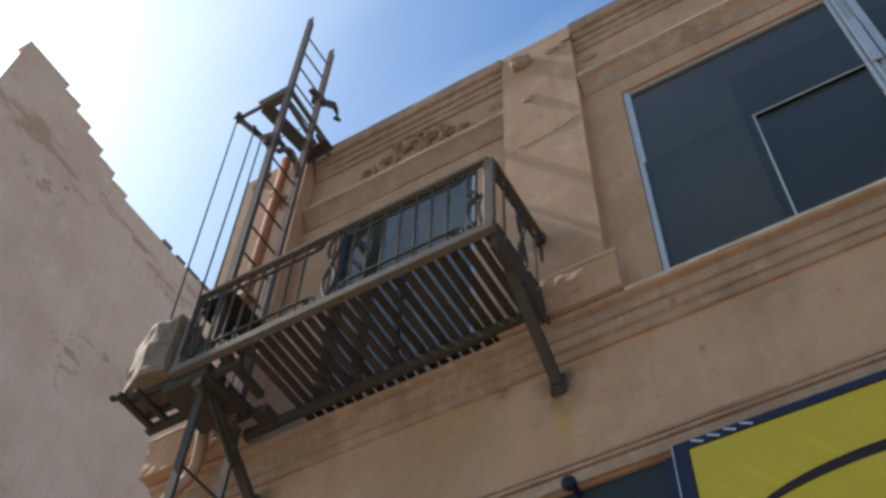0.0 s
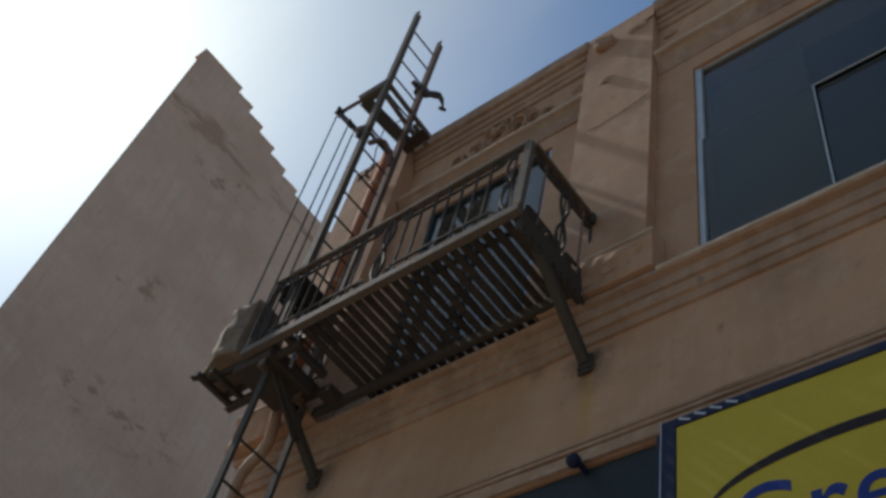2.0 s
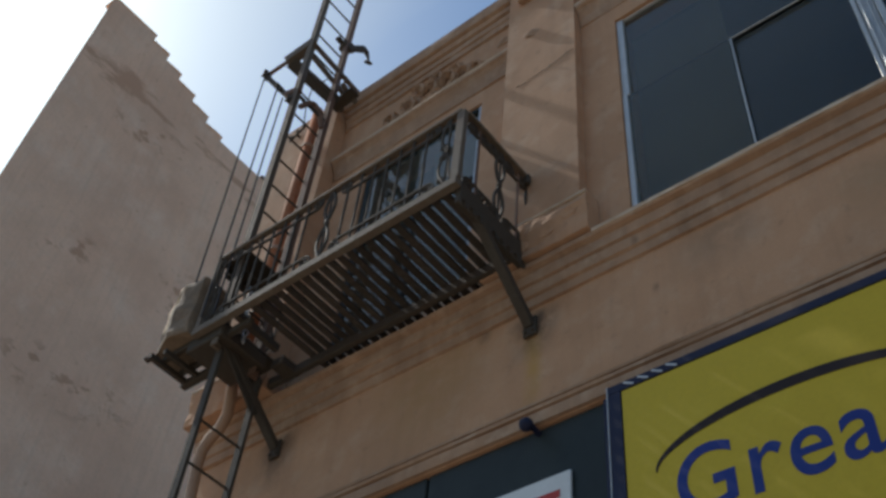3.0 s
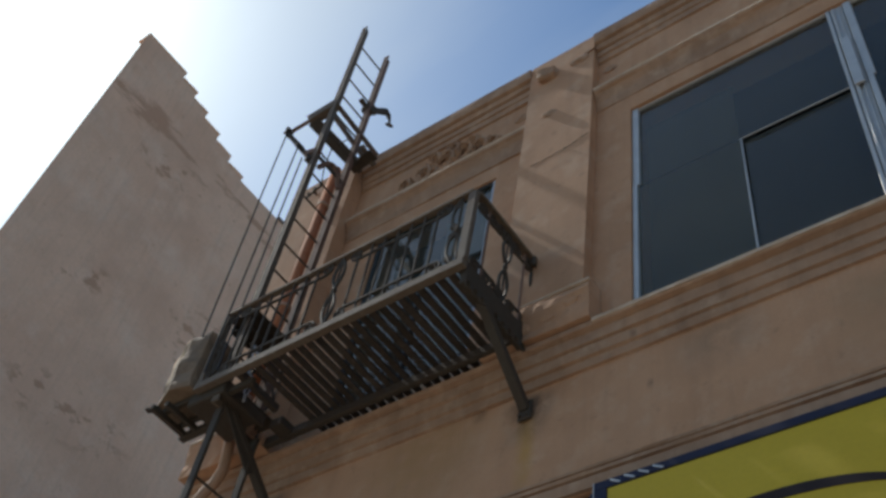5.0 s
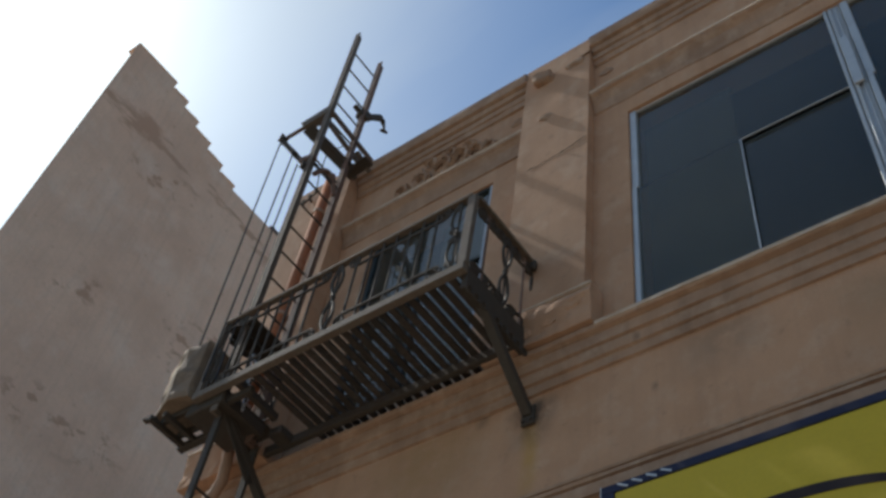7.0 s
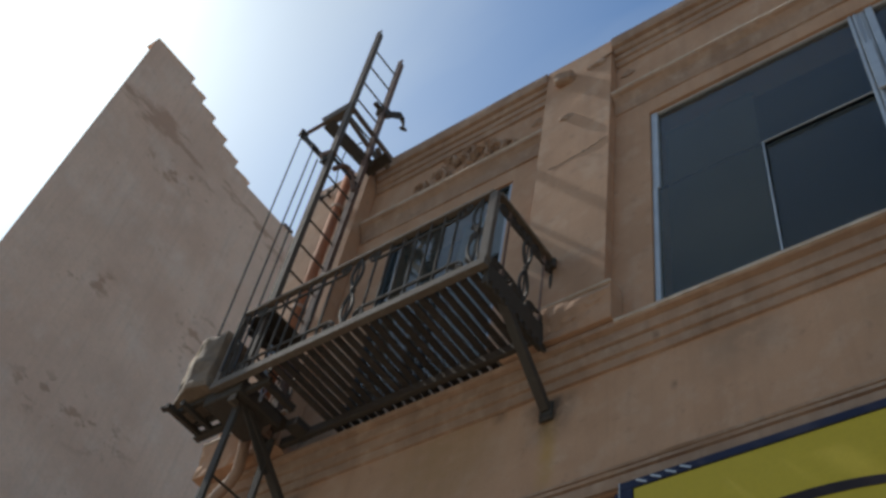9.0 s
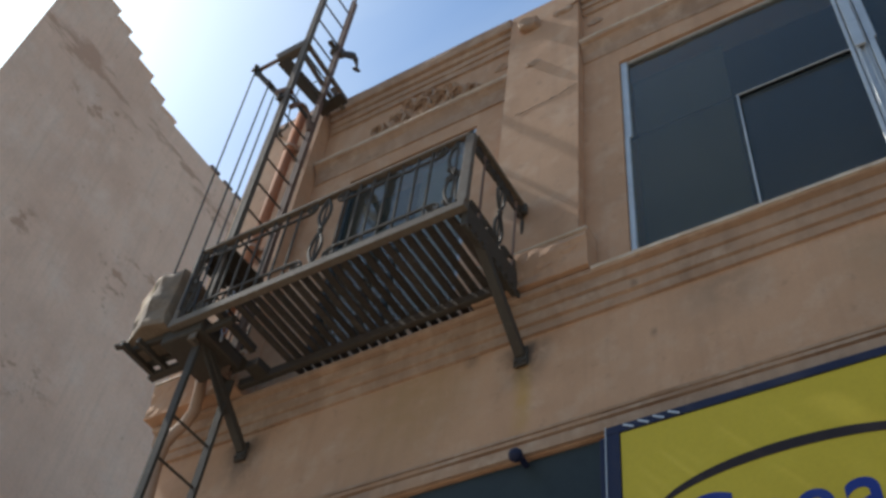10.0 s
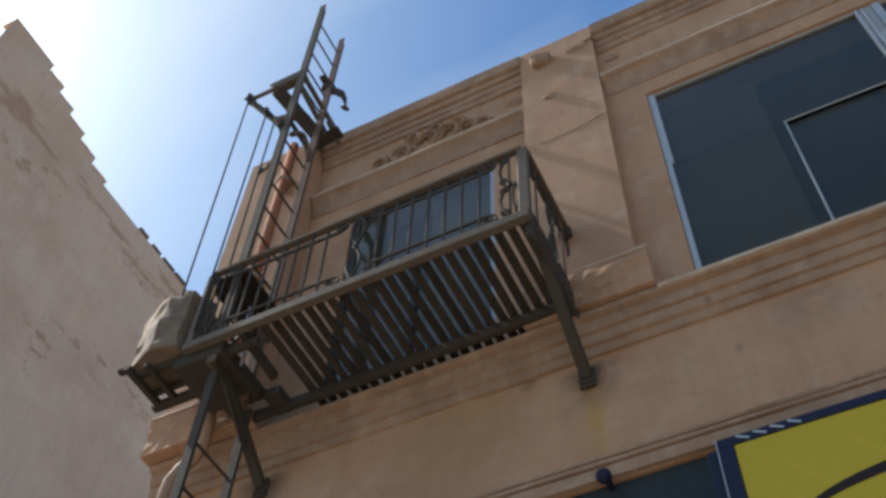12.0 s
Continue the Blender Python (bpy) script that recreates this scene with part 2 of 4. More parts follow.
# ---------------- mesh helpers ----------------
def link(name, bm, mat, smooth=False):
    me = bpy.data.meshes.new(name)
    bmesh.ops.recalc_face_normals(bm, faces=bm.faces)
    bm.to_mesh(me)
    bm.free()
    for mm in (mat if isinstance(mat, (list, tuple)) else [mat]):
        me.materials.append(mm)
    if smooth:
        me.polygons.foreach_set("use_smooth", [True] * len(me.polygons))
    return new(name, me)


def part(name, bm, mat, parent=None, label="", smooth=False):
    ob = link(name, bm, mat, smooth)
    if parent is not None:
        ob.parent = parent
        ob.matrix_parent_inverse = parent.matrix_basis.inverted()
    if label:
        ob["label"] = label
    return ob


def thing(name, label, category, at=(0, 0, 0), group="", kind=""):
    e = new(name)
    e.matrix_basis = Matrix.Translation(at)
    e.empty_display_size = 0.1
    return tagged(e, label, category, group, kind)


def box(bm, x0, x1, y0, y1, z0, z1, bev=0.0):
    m = Matrix.Translation(((x0 + x1) / 2, (y0 + y1) / 2, (z0 + z1) / 2)) @ Matrix.Diagonal((abs(x1 - x0), abs(y1 - y0), abs(z1 - z0), 1))
    r = bmesh.ops.create_cube(bm, size=1.0, matrix=m)
    if bev:
        es = list({e for v in r["verts"] for e in v.link_edges})
        bmesh.ops.bevel(bm, geom=es, offset=bev, segments=1, affect="EDGES")
    return bm


def bar(bm, p, q, w, h, up=(0, 0, 1), bev=0.0):
    """A rectangular bar from p to q; w across, h along up."""
    p, q = Vector(p), Vector(q)
    d = (q - p)
    a = d.normalized()
    s = a.cross(Vector(up))
    if s.length < 1e-4:
        s = a.cross(Vector((0, 1, 0)))
    s.normalize()
    u = s.cross(a)
    m = Matrix((s * w, a * d.length, u * h)).transposed().to_4x4()
    m.translation = (p + q) / 2
    r = bmesh.ops.create_cube(bm, size=1.0, matrix=m)
    if bev:
        es = list({e for v in r["verts"] for e in v.link_edges})
        bmesh.ops.bevel(bm, geom=es, offset=bev, segments=1, affect="EDGES")
    return bm


def tube(bm, pts, r, seg=8, flat=1.0, cap=True):
    """A round rod along points; r may be a list."""
    pts = [Vector(p) for p in pts]
    rs = r if isinstance(r, (list, tuple)) else [r] * len(pts)
    rings = []
    ref = Vector((0.31, 0.83, 0.46))
    for i, p in enumerate(pts):
        t = (pts[min(i + 1, len(pts) - 1)] - pts[max(i - 1, 0)]).normalized()
        a = t.cross(ref).normalized()
        b = t.cross(a)
        rings.append([bm.verts.new(p + rs[i] * (math.cos(k * math.tau / seg) * a + flat * math.sin(k * math.tau / seg) * b)) for k in range(seg)])
    for r0, r1 in zip(rings, rings[1:]):
        for k in range(seg):
            bm.faces.new((r0[k], r0[(k + 1) % seg], r1[(k + 1) % seg], r1[k]))
    if cap:
        bm.faces.new(rings[0][::-1])
        bm.faces.new(rings[-1])
    return bm


def grid_wall(bm, xs, zs, holes, y0, y1):
    """A wall slab between y0 (front) and y1 with rectangular holes (x0, x1, z0, z1) that go through it."""
    def solid(i, j):
        if not (0 <= i < len(xs) - 1 and 0 <= j < len(zs) - 1):
            return False
        cx, cz = (xs[i] + xs[i + 1]) / 2, (zs[j] + zs[j + 1]) / 2
        return not any(a < cx < b and c < cz < d for a, b, c, d in holes)
    vert = {}

    def v(i, j, y):
        k = (i, j, y)
        if k not in vert:
            vert[k] = bm.verts.new((xs[i], y, zs[j]))
        return vert[k]
    for i in range(len(xs) - 1):
        for j in range(len(zs) - 1):
            if not solid(i, j):
                continue
            bm.faces.new((v(i, j, y0), v(i + 1, j, y0), v(i + 1, j + 1, y0), v(i, j + 1, y0)))
            bm.faces.new((v(i, j, y1), v(i, j + 1, y1), v(i + 1, j + 1, y1), v(i + 1, j, y1)))
            for (di, dj, a, b) in ((-1, 0, (i, j), (i, j + 1)), (1, 0, (i + 1, j), (i + 1, j + 1)), (0, -1, (i, j), (i + 1, j)), (0, 1, (i, j + 1), (i + 1, j + 1))):
                if not solid(i + di, j + dj):
                    bm.faces.new((v(*a, y0), v(*b, y0), v(*b, y1), v(*a, y1)))
    return bm


def steps_to(a, b, d):
    n = max(1, round((b - a) / d))
    return [a + (b - a) * k / n for k in range(n + 1)]


def rough(bm, amount, freq, seed=0.0, axis=None):
    """Uneven, worn surface: shifts the vertices by noise."""
    for v in bm.verts:
        d = noise.noise_vector(v.co * freq + Vector((seed, seed * 1.7, 0))) * amount
        if axis is not None:
            d = Vector(axis) * d.x
        v.co += d
    return bm


def moulding(bm, profile, x0, x1, step=0.12, amp=0.004, seed=0.0):
    """A profile of (y, z) run along x, a little uneven and worn."""
    xs = steps_to(x0, x1, step)
    rows = []
    for x in xs:
        row = []
        for k, (y, z) in enumerate(profile):
            w = noise.noise(Vector((x * 2.2, k * 1.7 + seed, z))) * amp + noise.noise(Vector((x * 11, k * 3.1 + seed, z))) * amp * 0.6
            row.append(bm.verts.new((x, y + w if y < 0.005 else y, z + 0.6 * w)))
        rows.append(row)
    for a, b in zip(rows, rows[1:]):
        for k in range(len(profile) - 1):
            bm.faces.new((a[k], b[k], b[k + 1], a[k + 1]))
    for r in (rows[0], rows[-1][::-1]):
        bm.faces.new(r)
    return bm


# ---------------- ground and the setting ----------------
bm = bmesh.new()
bmesh.ops.create_grid(bm, x_segments=40, y_segments=40, size=400)
rough(bm, 0.02, 0.1, axis=(0, 0, 1))
tagged(link("ground", bm, GROUND), "sunlit worn grey street ground", "ground", kind="structure")

XL, XR, ZT = -3.78, 7.0, 10.95
W1 = (0.33, 2.068, 6.90, 9.455)
W2 = (2.167, 3.96, 6.90, 9.455)
WIN = (0.33, 3.96, 6.90, 9.455)
DOOR = (-2.46, -1.06, 7.02, 9.46)
SHOP = (-2.55, 6.4, 0.0, 5.47)
HOLES = [WIN, DOOR, SHOP]
bm = bmesh.new()
xs = sorted(set([round(x, 4) for x in steps_to(XL, XR, 0.35)] + [v for h in HOLES for v in h[:2]]))
zs = sorted(set([round(z, 4) for z in steps_to(0, ZT, 0.35)] + [v for h in HOLES for v in h[2:]]))
grid_wall(bm, xs, zs, HOLES, 0.0, 0.32)
for v in bm.verts:
    if abs(v.co.y) < 1e-4:
        v.co.y += 0.008 * noise.noise(v.co * 0.9) + 0.004 * noise.noise(v.co * 3.1)
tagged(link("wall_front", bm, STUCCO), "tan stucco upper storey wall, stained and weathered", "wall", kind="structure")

bm = bmesh.new()
box(bm, XL, XL + 0.3, 0.325, 9.0, 0, ZT - 0.003)
tagged(link("wall_side", bm, STUCCO), "tan stucco side wall of the building", "wall", kind="structure")
bm = bmesh.new()
box(bm, XR - 0.3, XR, 0.325, 9.0, 0, ZT - 0.003)
tagged(link("wall_side", bm, STUCCO), "tan stucco far side wall", "wall", kind="structure")
bm = bmesh.new()
box(bm, XL, XR, 9.0, 9.3, 0, ZT - 0.003)
tagged(link("wall_back", bm, STUCCO), "tan stucco rear wall of the building", "wall", kind="structure")
bm = bmesh.new()
box(bm, XL + 0.31, XR - 0.31, 0.33, 8.99, 10.3, 10.5)
tagged(link("roof", bm, GROUND), "flat grey roof behind the parapet", "roof", kind="structure")
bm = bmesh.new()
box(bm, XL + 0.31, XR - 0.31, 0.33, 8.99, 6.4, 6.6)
tagged(link("floor", bm, ROOM_SHADE), "unseen upper room floor, painted near-black as room shade", "floor", kind="structure")
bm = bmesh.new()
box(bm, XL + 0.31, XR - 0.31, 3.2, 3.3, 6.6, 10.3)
tagged(link("wall_inner", bm, ROOM_SHADE), "unseen upper room inner wall, painted near-black as room shade", "wall", kind="structure")

# unseen ceiling added in near-black so the view through the glass stays dim
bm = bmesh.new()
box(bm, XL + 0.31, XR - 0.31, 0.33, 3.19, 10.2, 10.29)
tagged(link("ceiling", bm, ROOM_SHADE), "unseen upper room ceiling, added and painted near-black as room shade", "ceiling", kind="structure")

# mouldings along the front
CORNICE = [(0.0, 10.54), (-0.022, 10.545), (-0.026, 10.625), (-0.042, 10.632), (-0.048, 10.70), (-0.030, 10.708), (-0.030, 10.72), (-0.068, 10.73), (-0.078, 10.785), (-0.060, 10.79), (-0.060, 10.80), (-0.11, 10.815), (-0.125, 10.88), (-0.13, 10.95), (0.3, 10.975)]
LEDGE = [(0.0, 9.66), (-0.014, 9.665), (-0.018, 9.72), (-0.026, 9.78), (-0.042, 9.835), (-0.066, 9.875), (-0.088, 9.895), (-0.092, 9.93), (-0.07, 9.945), (0.0, 9.96)]
SILL = [(0.0, 6.47), (-0.026, 6.474), (-0.031, 6.542), (-0.023, 6.547), (-0.050, 6.555), (-0.055, 6.635), (-0.047, 6.640), (-0.075, 6.648), (-0.080, 6.734), (-0.072, 6.739), (-0.115, 6.752), (-0.125, 6.785), (0.0, 6.81)]
SHOPLINE = [(0.0, 5.475), (-0.030, 5.476), (-0.034, 5.55), (-0.006, 5.556), (-0.006, 5.570), (-0.034, 5.576), (-0.036, 5.598), (-0.006, 5.604), (-0.006, 5.618), (-0.026, 5.624), (-0.024, 5.644), (0.0, 5.652)]
for prof, nm, lab, spans in (
        (CORNICE, "trim_cornice", "stepped tan plaster cornice with worn edges", ((-2.93, -0.722), (0.004, XR))),
        (LEDGE, "trim_ledge", "narrow tan plaster ledge under the frieze", ((-2.93, -0.722), (0.004, XR))),
        (SILL, "trim_sill_band", "stepped tan plaster band under the windows, streaked brown", ((XL, XR),)),
        (SHOPLINE, "trim_shop_band", "thin tan plaster moulding above the shop front", ((XL, XR),))):
    for k, (a, b) in enumerate(spans):
        bm = bmesh.new()
        moulding(bm, prof, a, b, seed=k * 5.0 + prof[1][1], amp=0.008)
        tagged(link(nm, bm, TRIM), lab, "moulding", kind="structure")

# thin strips added to carry the painted sunlit edges of ledge and sill
NOSE = [(-0.086, 9.918), (-0.098, 9.920), (-0.101, 9.944), (-0.086, 9.950)]
EDGE = [(-0.118, 6.764), (-0.134, 6.767), (-0.136, 6.795), (-0.118, 6.801)]
for prof, lab, spans in ((NOSE, "thin pale plaster strip painted as the sunlit edge of the ledge", ((-2.93, -0.727), (0.004, XR))), (EDGE, "thin pale plaster strip painted as the sunlit edge of the window sill", ((0.1, XR),))):
    for k, (a, b) in enumerate(spans):
        bm = bmesh.new()
        moulding(bm, prof, a, b, step=0.05, amp=0.010, seed=k * 3.0 + prof[0][1])
        tagged(link("trim_nosing", bm, LIT_EDGE), lab, "moulding", kind="structure")


def pilaster(x0, x1, z0, z1, d, seed):
    bm = bmesh.new()
    grid_wall(bm, steps_to(x0, x1, 0.1), steps_to(z0, z1, 0.14), [], -d, -0.002)
    for v in bm.verts:
        edge = v.co.x in (x0, x1)
        v.co += noise.noise_vector(v.co * 4 + Vector((seed, 0, 0))) * (0.0025 if not edge else 0.009)
        v.co.y = min(v.co.y, -0.001)
    bmesh.ops.bevel(bm, geom=[e for e in bm.edges if e.is_manifold and e.calc_face_angle(0) > 1.0], offset=0.012, segments=2, affect="EDGES")
    return tagged(link("pilaster", bm, STUCCO), "flat tan stucco pilaster with chipped edges", "pilaster", kind="structure")


pilaster(-0.725, -0.002, 7.21, 10.99, 0.10, 3.0)
pilaster(-3.765, -2.95, 7.21, 10.99, 0.17, 8.0)
BASE = [(0.0, 6.815), (-0.155, 6.815), (-0.158, 6.89), (-0.156, 6.97), (-0.16, 7.05), (-0.163, 7.10), (-0.166, 7.15), (-0.155, 7.185), (-0.135, 7.208), (0.0, 7.21)]
for a, b in ((-0.80, 0.09), (-3.81, -2.87)):
    bm = bmesh.new()
    moulding(bm, [(y * (1.0 if a > -1 else 1.4), z) for y, z in BASE], a, b, step=0.03, amp=0.024, seed=a)
    # pale lip paints the sunlit top edge of the base
    lip = bmesh.new()
    k = 1.0 if a > -1 else 1.4
    moulding(lip, [(-0.150 * k, 7.166), (-0.172 * k, 7.168), (-0.174 * k, 7.186), (-0.150 * k, 7.193)], a - 0.004, b + 0.004, step=0.03, amp=0.012, seed=a)
    tagged(link("trim_nosing", lip, LIT_EDGE), "thin pale strip painted as the sunlit edge of the pilaster base", "moulding", kind="structure")
    tagged(link("pilaster_base", bm, STUCCO), "chipped tan plaster pilaster base block", "pilaster base", kind="structure")
bm = bmesh.new()
box(bm, -0.60, -0.40, -0.17, -0.07, 10.56, 10.70, 0.02)
bmesh.ops.subdivide_edges(bm, edges=bm.edges, cuts=3, use_grid_fill=True)
rough(bm, 0.04, 9, 2)
tagged(link("trim_block", bm, TRIM), "broken tan plaster block on the pilaster head", "plaster block", kind="structure")
for (x, z, s) in ((-0.448, 9.912, 0.06), (-0.156, 10.64, 0.075), (-0.05, 10.72, 0.05), (-0.86, 10.30, 0.05), (0.127, 10.35, 0.05), (-0.80, 10.62, 0.07)):
    bm = bmesh.new()
    bmesh.ops.create_icosphere(bm, subdivisions=2, radius=s, matrix=Matrix.Translation((x, -0.10 if -0.725 < x < 0 else -0.004, z)) @ Matrix.Diagonal((1.5, 0.3, 0.9, 1)))
    rough(bm, 0.025, 14, x)
    tagged(link("trim_chip", bm, TRIM), "rough patch of broken plaster", "plaster chip", kind="structure")


for x, z, k in ((-0.62, 7.02, 0.05), (-0.48, 6.93, 0.06), (-0.36, 7.06, 0.045), (-0.22, 6.96, 0.035), (-0.06, 7.03, 0.04), (0.02, 7.13, 0.03), (-0.55, 7.14, 0.04)):
    bm = bmesh.new()
    bmesh.ops.create_icosphere(bm, subdivisions=2, radius=k, matrix=Matrix.Translation((x, -0.158, z)) @ Matrix.Diagonal((1.9, 0.14, 0.9, 1)))
    rough(bm, 0.022, 19, x * 3)
    tagged(link("trim_chip", bm, STUCCO), "flaking patch of broken plaster on the base block", "plaster chip", kind="structure")


# a long crack across the pilaster, with a small hole
bm = bmesh.new()
pts = []
for i in range(25):
    t = i / 24
    pts.append((-0.60 + 0.58 * t, -0.099, 9.145 + 0.04 * t + 0.10 * max(0.0, t - 0.55) + 0.02 * noise.noise(Vector((t * 9, 1.3, 0)))))
tube(bm, pts, [0.003 + 0.004 * abs(noise.noise(Vector((i * 0.4, 7.1, 0)))) for i in range(25)], 5)
bmesh.ops.create_icosphere(bm, subdivisions=1, radius=0.013, matrix=Matrix.Translation((-0.249, -0.099, 9.172)))
tagged(link("trim_crack", bm, WORN_IRON), "dark hairline crack in the pilaster stucco", "crack", kind="structure")


# leaf scroll relief on the frieze
def leaf(bm, c, ang, ln, w, y=-0.004, deep=0.045):
    rows = []
    for i in range(7):
        t = i / 6
        half = w * math.sin(math.pi * min(0.97, t * 0.9 + 0.08)) * (1 + 0.25 * math.sin(t * 18))
        bend = 0.5 * ln * t * t * (1 if ang > 0 else -1)
        base = Vector((c[0] + math.cos(ang) * ln * t - math.sin(ang) * bend, 0, c[1] + math.sin(ang) * ln * t + math.cos(ang) * bend))
        side = Vector((-math.sin(ang), 0, math.cos(ang)))
        lift = deep * math.sin(math.pi * (0.15 + 0.8 * t))
        rows.append([bm.verts.new((base + side * half * s) + Vector((0, y - (lift if s == 0 else lift * 0.2), 0))) for s in (-1, 0, 1)])
    for a, b in zip(rows, rows[1:]):
        for k in range(2):
            bm.faces.new((a[k], a[k + 1], b[k + 1], b[k]))


def spiral(c, r0, turns, start, y, sgn=1, n=22):
    out = []
    for i in range(n):
        t = i / (n - 1)
        a = start + sgn * t * turns * math.tau
        r = r0 * (1 - 0.8 * t)
        out.append((c[0] + r * math.cos(a), y, c[1] + r * math.sin(a)))
    return out


relief = thing("leaf_relief", "moulded plaster leaf scroll ornament above the balcony window", "plaster ornament", (-1.72, 0, 10.05))
cx, cz = -1.75, 9.985


def frond(x, z, r, a0, a1, sgn):
    """A bowed acanthus frond: a tapered stem with leaves along its outer side and a curled tip."""
    bm = bmesh.new()
    pts, rad = [], []
    for i in range(15):
        t = i / 14
        a = radians(a0 + (a1 - a0) * t)
        k = 1 - 0.35 * t
        pts.append((x + sgn * r * k * math.cos(a), -0.03 - 0.03 * math.sin(math.pi * t), z + r * k * math.sin(a)))
        rad.append(0.022 * (1 - 0.6 * t))
    tube(bm, pts, rad, 6)
    for i in range(1, 13, 2):
        px, _, pz = pts[i]
        out = math.atan2(pz - z, px - x)
        for side in (0.5, -0.7, 2.6):
            leaf(bm, (px + random.uniform(-0.01, 0.01), pz + random.uniform(-0.01, 0.01)), out + side * sgn + random.uniform(-0.3, 0.3), r * random.uniform(0.3, 0.62), random.uniform(0.018, 0.032), -0.014, random.uniform(0.03, 0.065))
    return rough(bm, 0.012, 23, x)


for dx, dz, r, a0, a1, sgn in ((-0.04, 0.23, 0.19, 260, 60, -1), (0.19, 0.21, 0.17, -80, 170, 1), (-0.29, 0.17, 0.15, 260, 40, -1), (-0.16, 0.36, 0.10, 230, 30, -1),
                               (0.42, 0.15, 0.13, -90, 180, 1), (-0.50, 0.12, 0.11, 270, 20, -1), (0.07, 0.35, 0.11, -60, 140, 1), (0.31, 0.32, 0.09, -40, 150, 1), (0.60, 0.10, 0.08, -90, 170, 1)):
    part("frond", frond(cx + dx, cz + dz, r, a0, a1, sgn), TRIM, relief)
for sgn in (-1, 1):
    for k in range(4):
        bm = bmesh.new()
        bmesh.ops.create_icosphere(bm, subdivisions=2, radius=0.03 - 0.004 * k, matrix=Matrix.Translation((cx + sgn * (0.66 + 0.06 * k), -0.008, cz + 0.06 - 0.012 * k)))
        leaf(bm, (cx + sgn * (0.66 + 0.06 * k), cz + 0.05), math.pi / 2 - sgn * 0.6, 0.06, 0.014, -0.01, 0.03)
        part("bud", bm, TRIM, relief)


# ---------------- the windows ----------------
def pane(name, x0, x1, z0, z1, y, parent, tilt=0.0, mat=None):
    bm = bmesh.new()
    box(bm, x0, x1, y - 0.003, y + 0.003, z0, z1)
    bmesh.ops.rotate(bm, cent=((x0 + x1) / 2, y, z0), matrix=Matrix.Rotation(tilt, 3, "X"), verts=bm.verts)
    ob = part(name, bm, mat or GLASS, parent)
    ob.visible_shadow = False
    return ob


def alu(name, x0, x1, y0, y1, z0, z1, parent, label=""):
    bm = bmesh.new()
    box(bm, x0, x1, y0, y1, z0, z1, 0.004)
    return part(name, bm, ALU, parent, label)


YW = 0.05
TR = 8.32
for k, (a, b, c, d) in enumerate((W1, W2)):
    w = thing(f"window_{k + 1}", "large dark-glazed window in thin aluminium frames", "window", ((a + b) / 2, YW, c), kind="structure")
    mid = (a + b) / 2 + (0.02 if k == 0 else 0.0)
    alu("frame_side", a + 0.002, a + 0.045, YW - 0.035, YW + 0.03, c + 0.002, TR, w, "worn pale metal jamb")
    alu("frame_side", a + 0.002, a + 0.062, YW - 0.030, YW + 0.03, TR + 0.001, d - 0.002, w, "worn pale metal jamb")
    alu("frame_side", b - 0.03, b - 0.002, YW - 0.03, YW + 0.03, c + 0.002, d - 0.002, w)
    alu("frame_head", a + 0.046, b - 0.031, YW - 0.02, YW + 0.03, d - 0.022, d - 0.002, w)
    alu("frame_foot", a + 0.046, b - 0.031, YW - 0.03, YW + 0.03, c + 0.002, c + 0.03, w)
    alu("transom", mid - 0.02, b - 0.031, YW - 0.010, YW + 0.002, TR - 0.005, TR + 0.005, w, "thin bright metal transom bar")
    bm = bmesh.new()
    box(bm, a + 0.046, mid - 0.021, YW - 0.008, YW + 0.002, TR - 0.006, TR + 0.006)
    part("sash_rail", bm, BLACK_BLUE, w, "thin dark sash rail")
    alu("mullion", mid - 0.007, mid + 0.007, YW - 0.014, YW + 0.002, c + 0.031, TR - 0.006, w, "thin aluminium mullion")
    pane("pane", a + 0.046, b - 0.031, TR + 0.005, d - 0.023, YW + 0.005, w, 0.0)
    pane("pane", a + 0.046, mid - 0.009, c + 0.031, TR - 0.005, YW + 0.003, w, radians(0.7))
    pane("pane", mid + 0.009, b - 0.031, c + 0.031, TR - 0.005, YW + 0.008, w, radians(-0.9))
bl = thing("window_sheet", "dusty grey-green cloth blind hanging behind the large window", "blind", (0.78, 0.24, 9.3))
bm = bmesh.new()
grid_wall(bm, steps_to(0.36, 1.14, 0.06), steps_to(6.95, 9.40, 0.3), [], 0.24, 0.246)
for v in bm.verts:
    v.co.y += 0.003 * math.sin(v.co.x * 9) + 0.004 * noise.noise(v.co * 1.3)
part("cloth", bm, CLOTH, bl)
bm = bmesh.new()
tube(bm, [(0.35, 0.245, 9.41), (1.15, 0.245, 9.41)], 0.02, 10)
part("rod", bm, CLOTH, bl)
post = thing("window_post", "broad grooved aluminium post between two windows", "window post", (2.13, 0.05, 7.0), kind="structure")
alu("post_body", 2.07, 2.165, 0.03, 0.12, 6.90, 9.455, post)
alu("post_rib", 2.085, 2.102, 0.008, 0.029, 6.90, 9.425, post)
alu("post_rib", 2.128, 2.140, 0.014, 0.029, 6.90, 9.425, post)
alu("post_rib", 2.150, 2.160, 0.018, 0.029, 6.90, 9.425, post)
alu("post_sleeve", 2.078, 2.150, -0.012, 0.007, 8.24, 8.90, post, "short doubled metal sleeve")

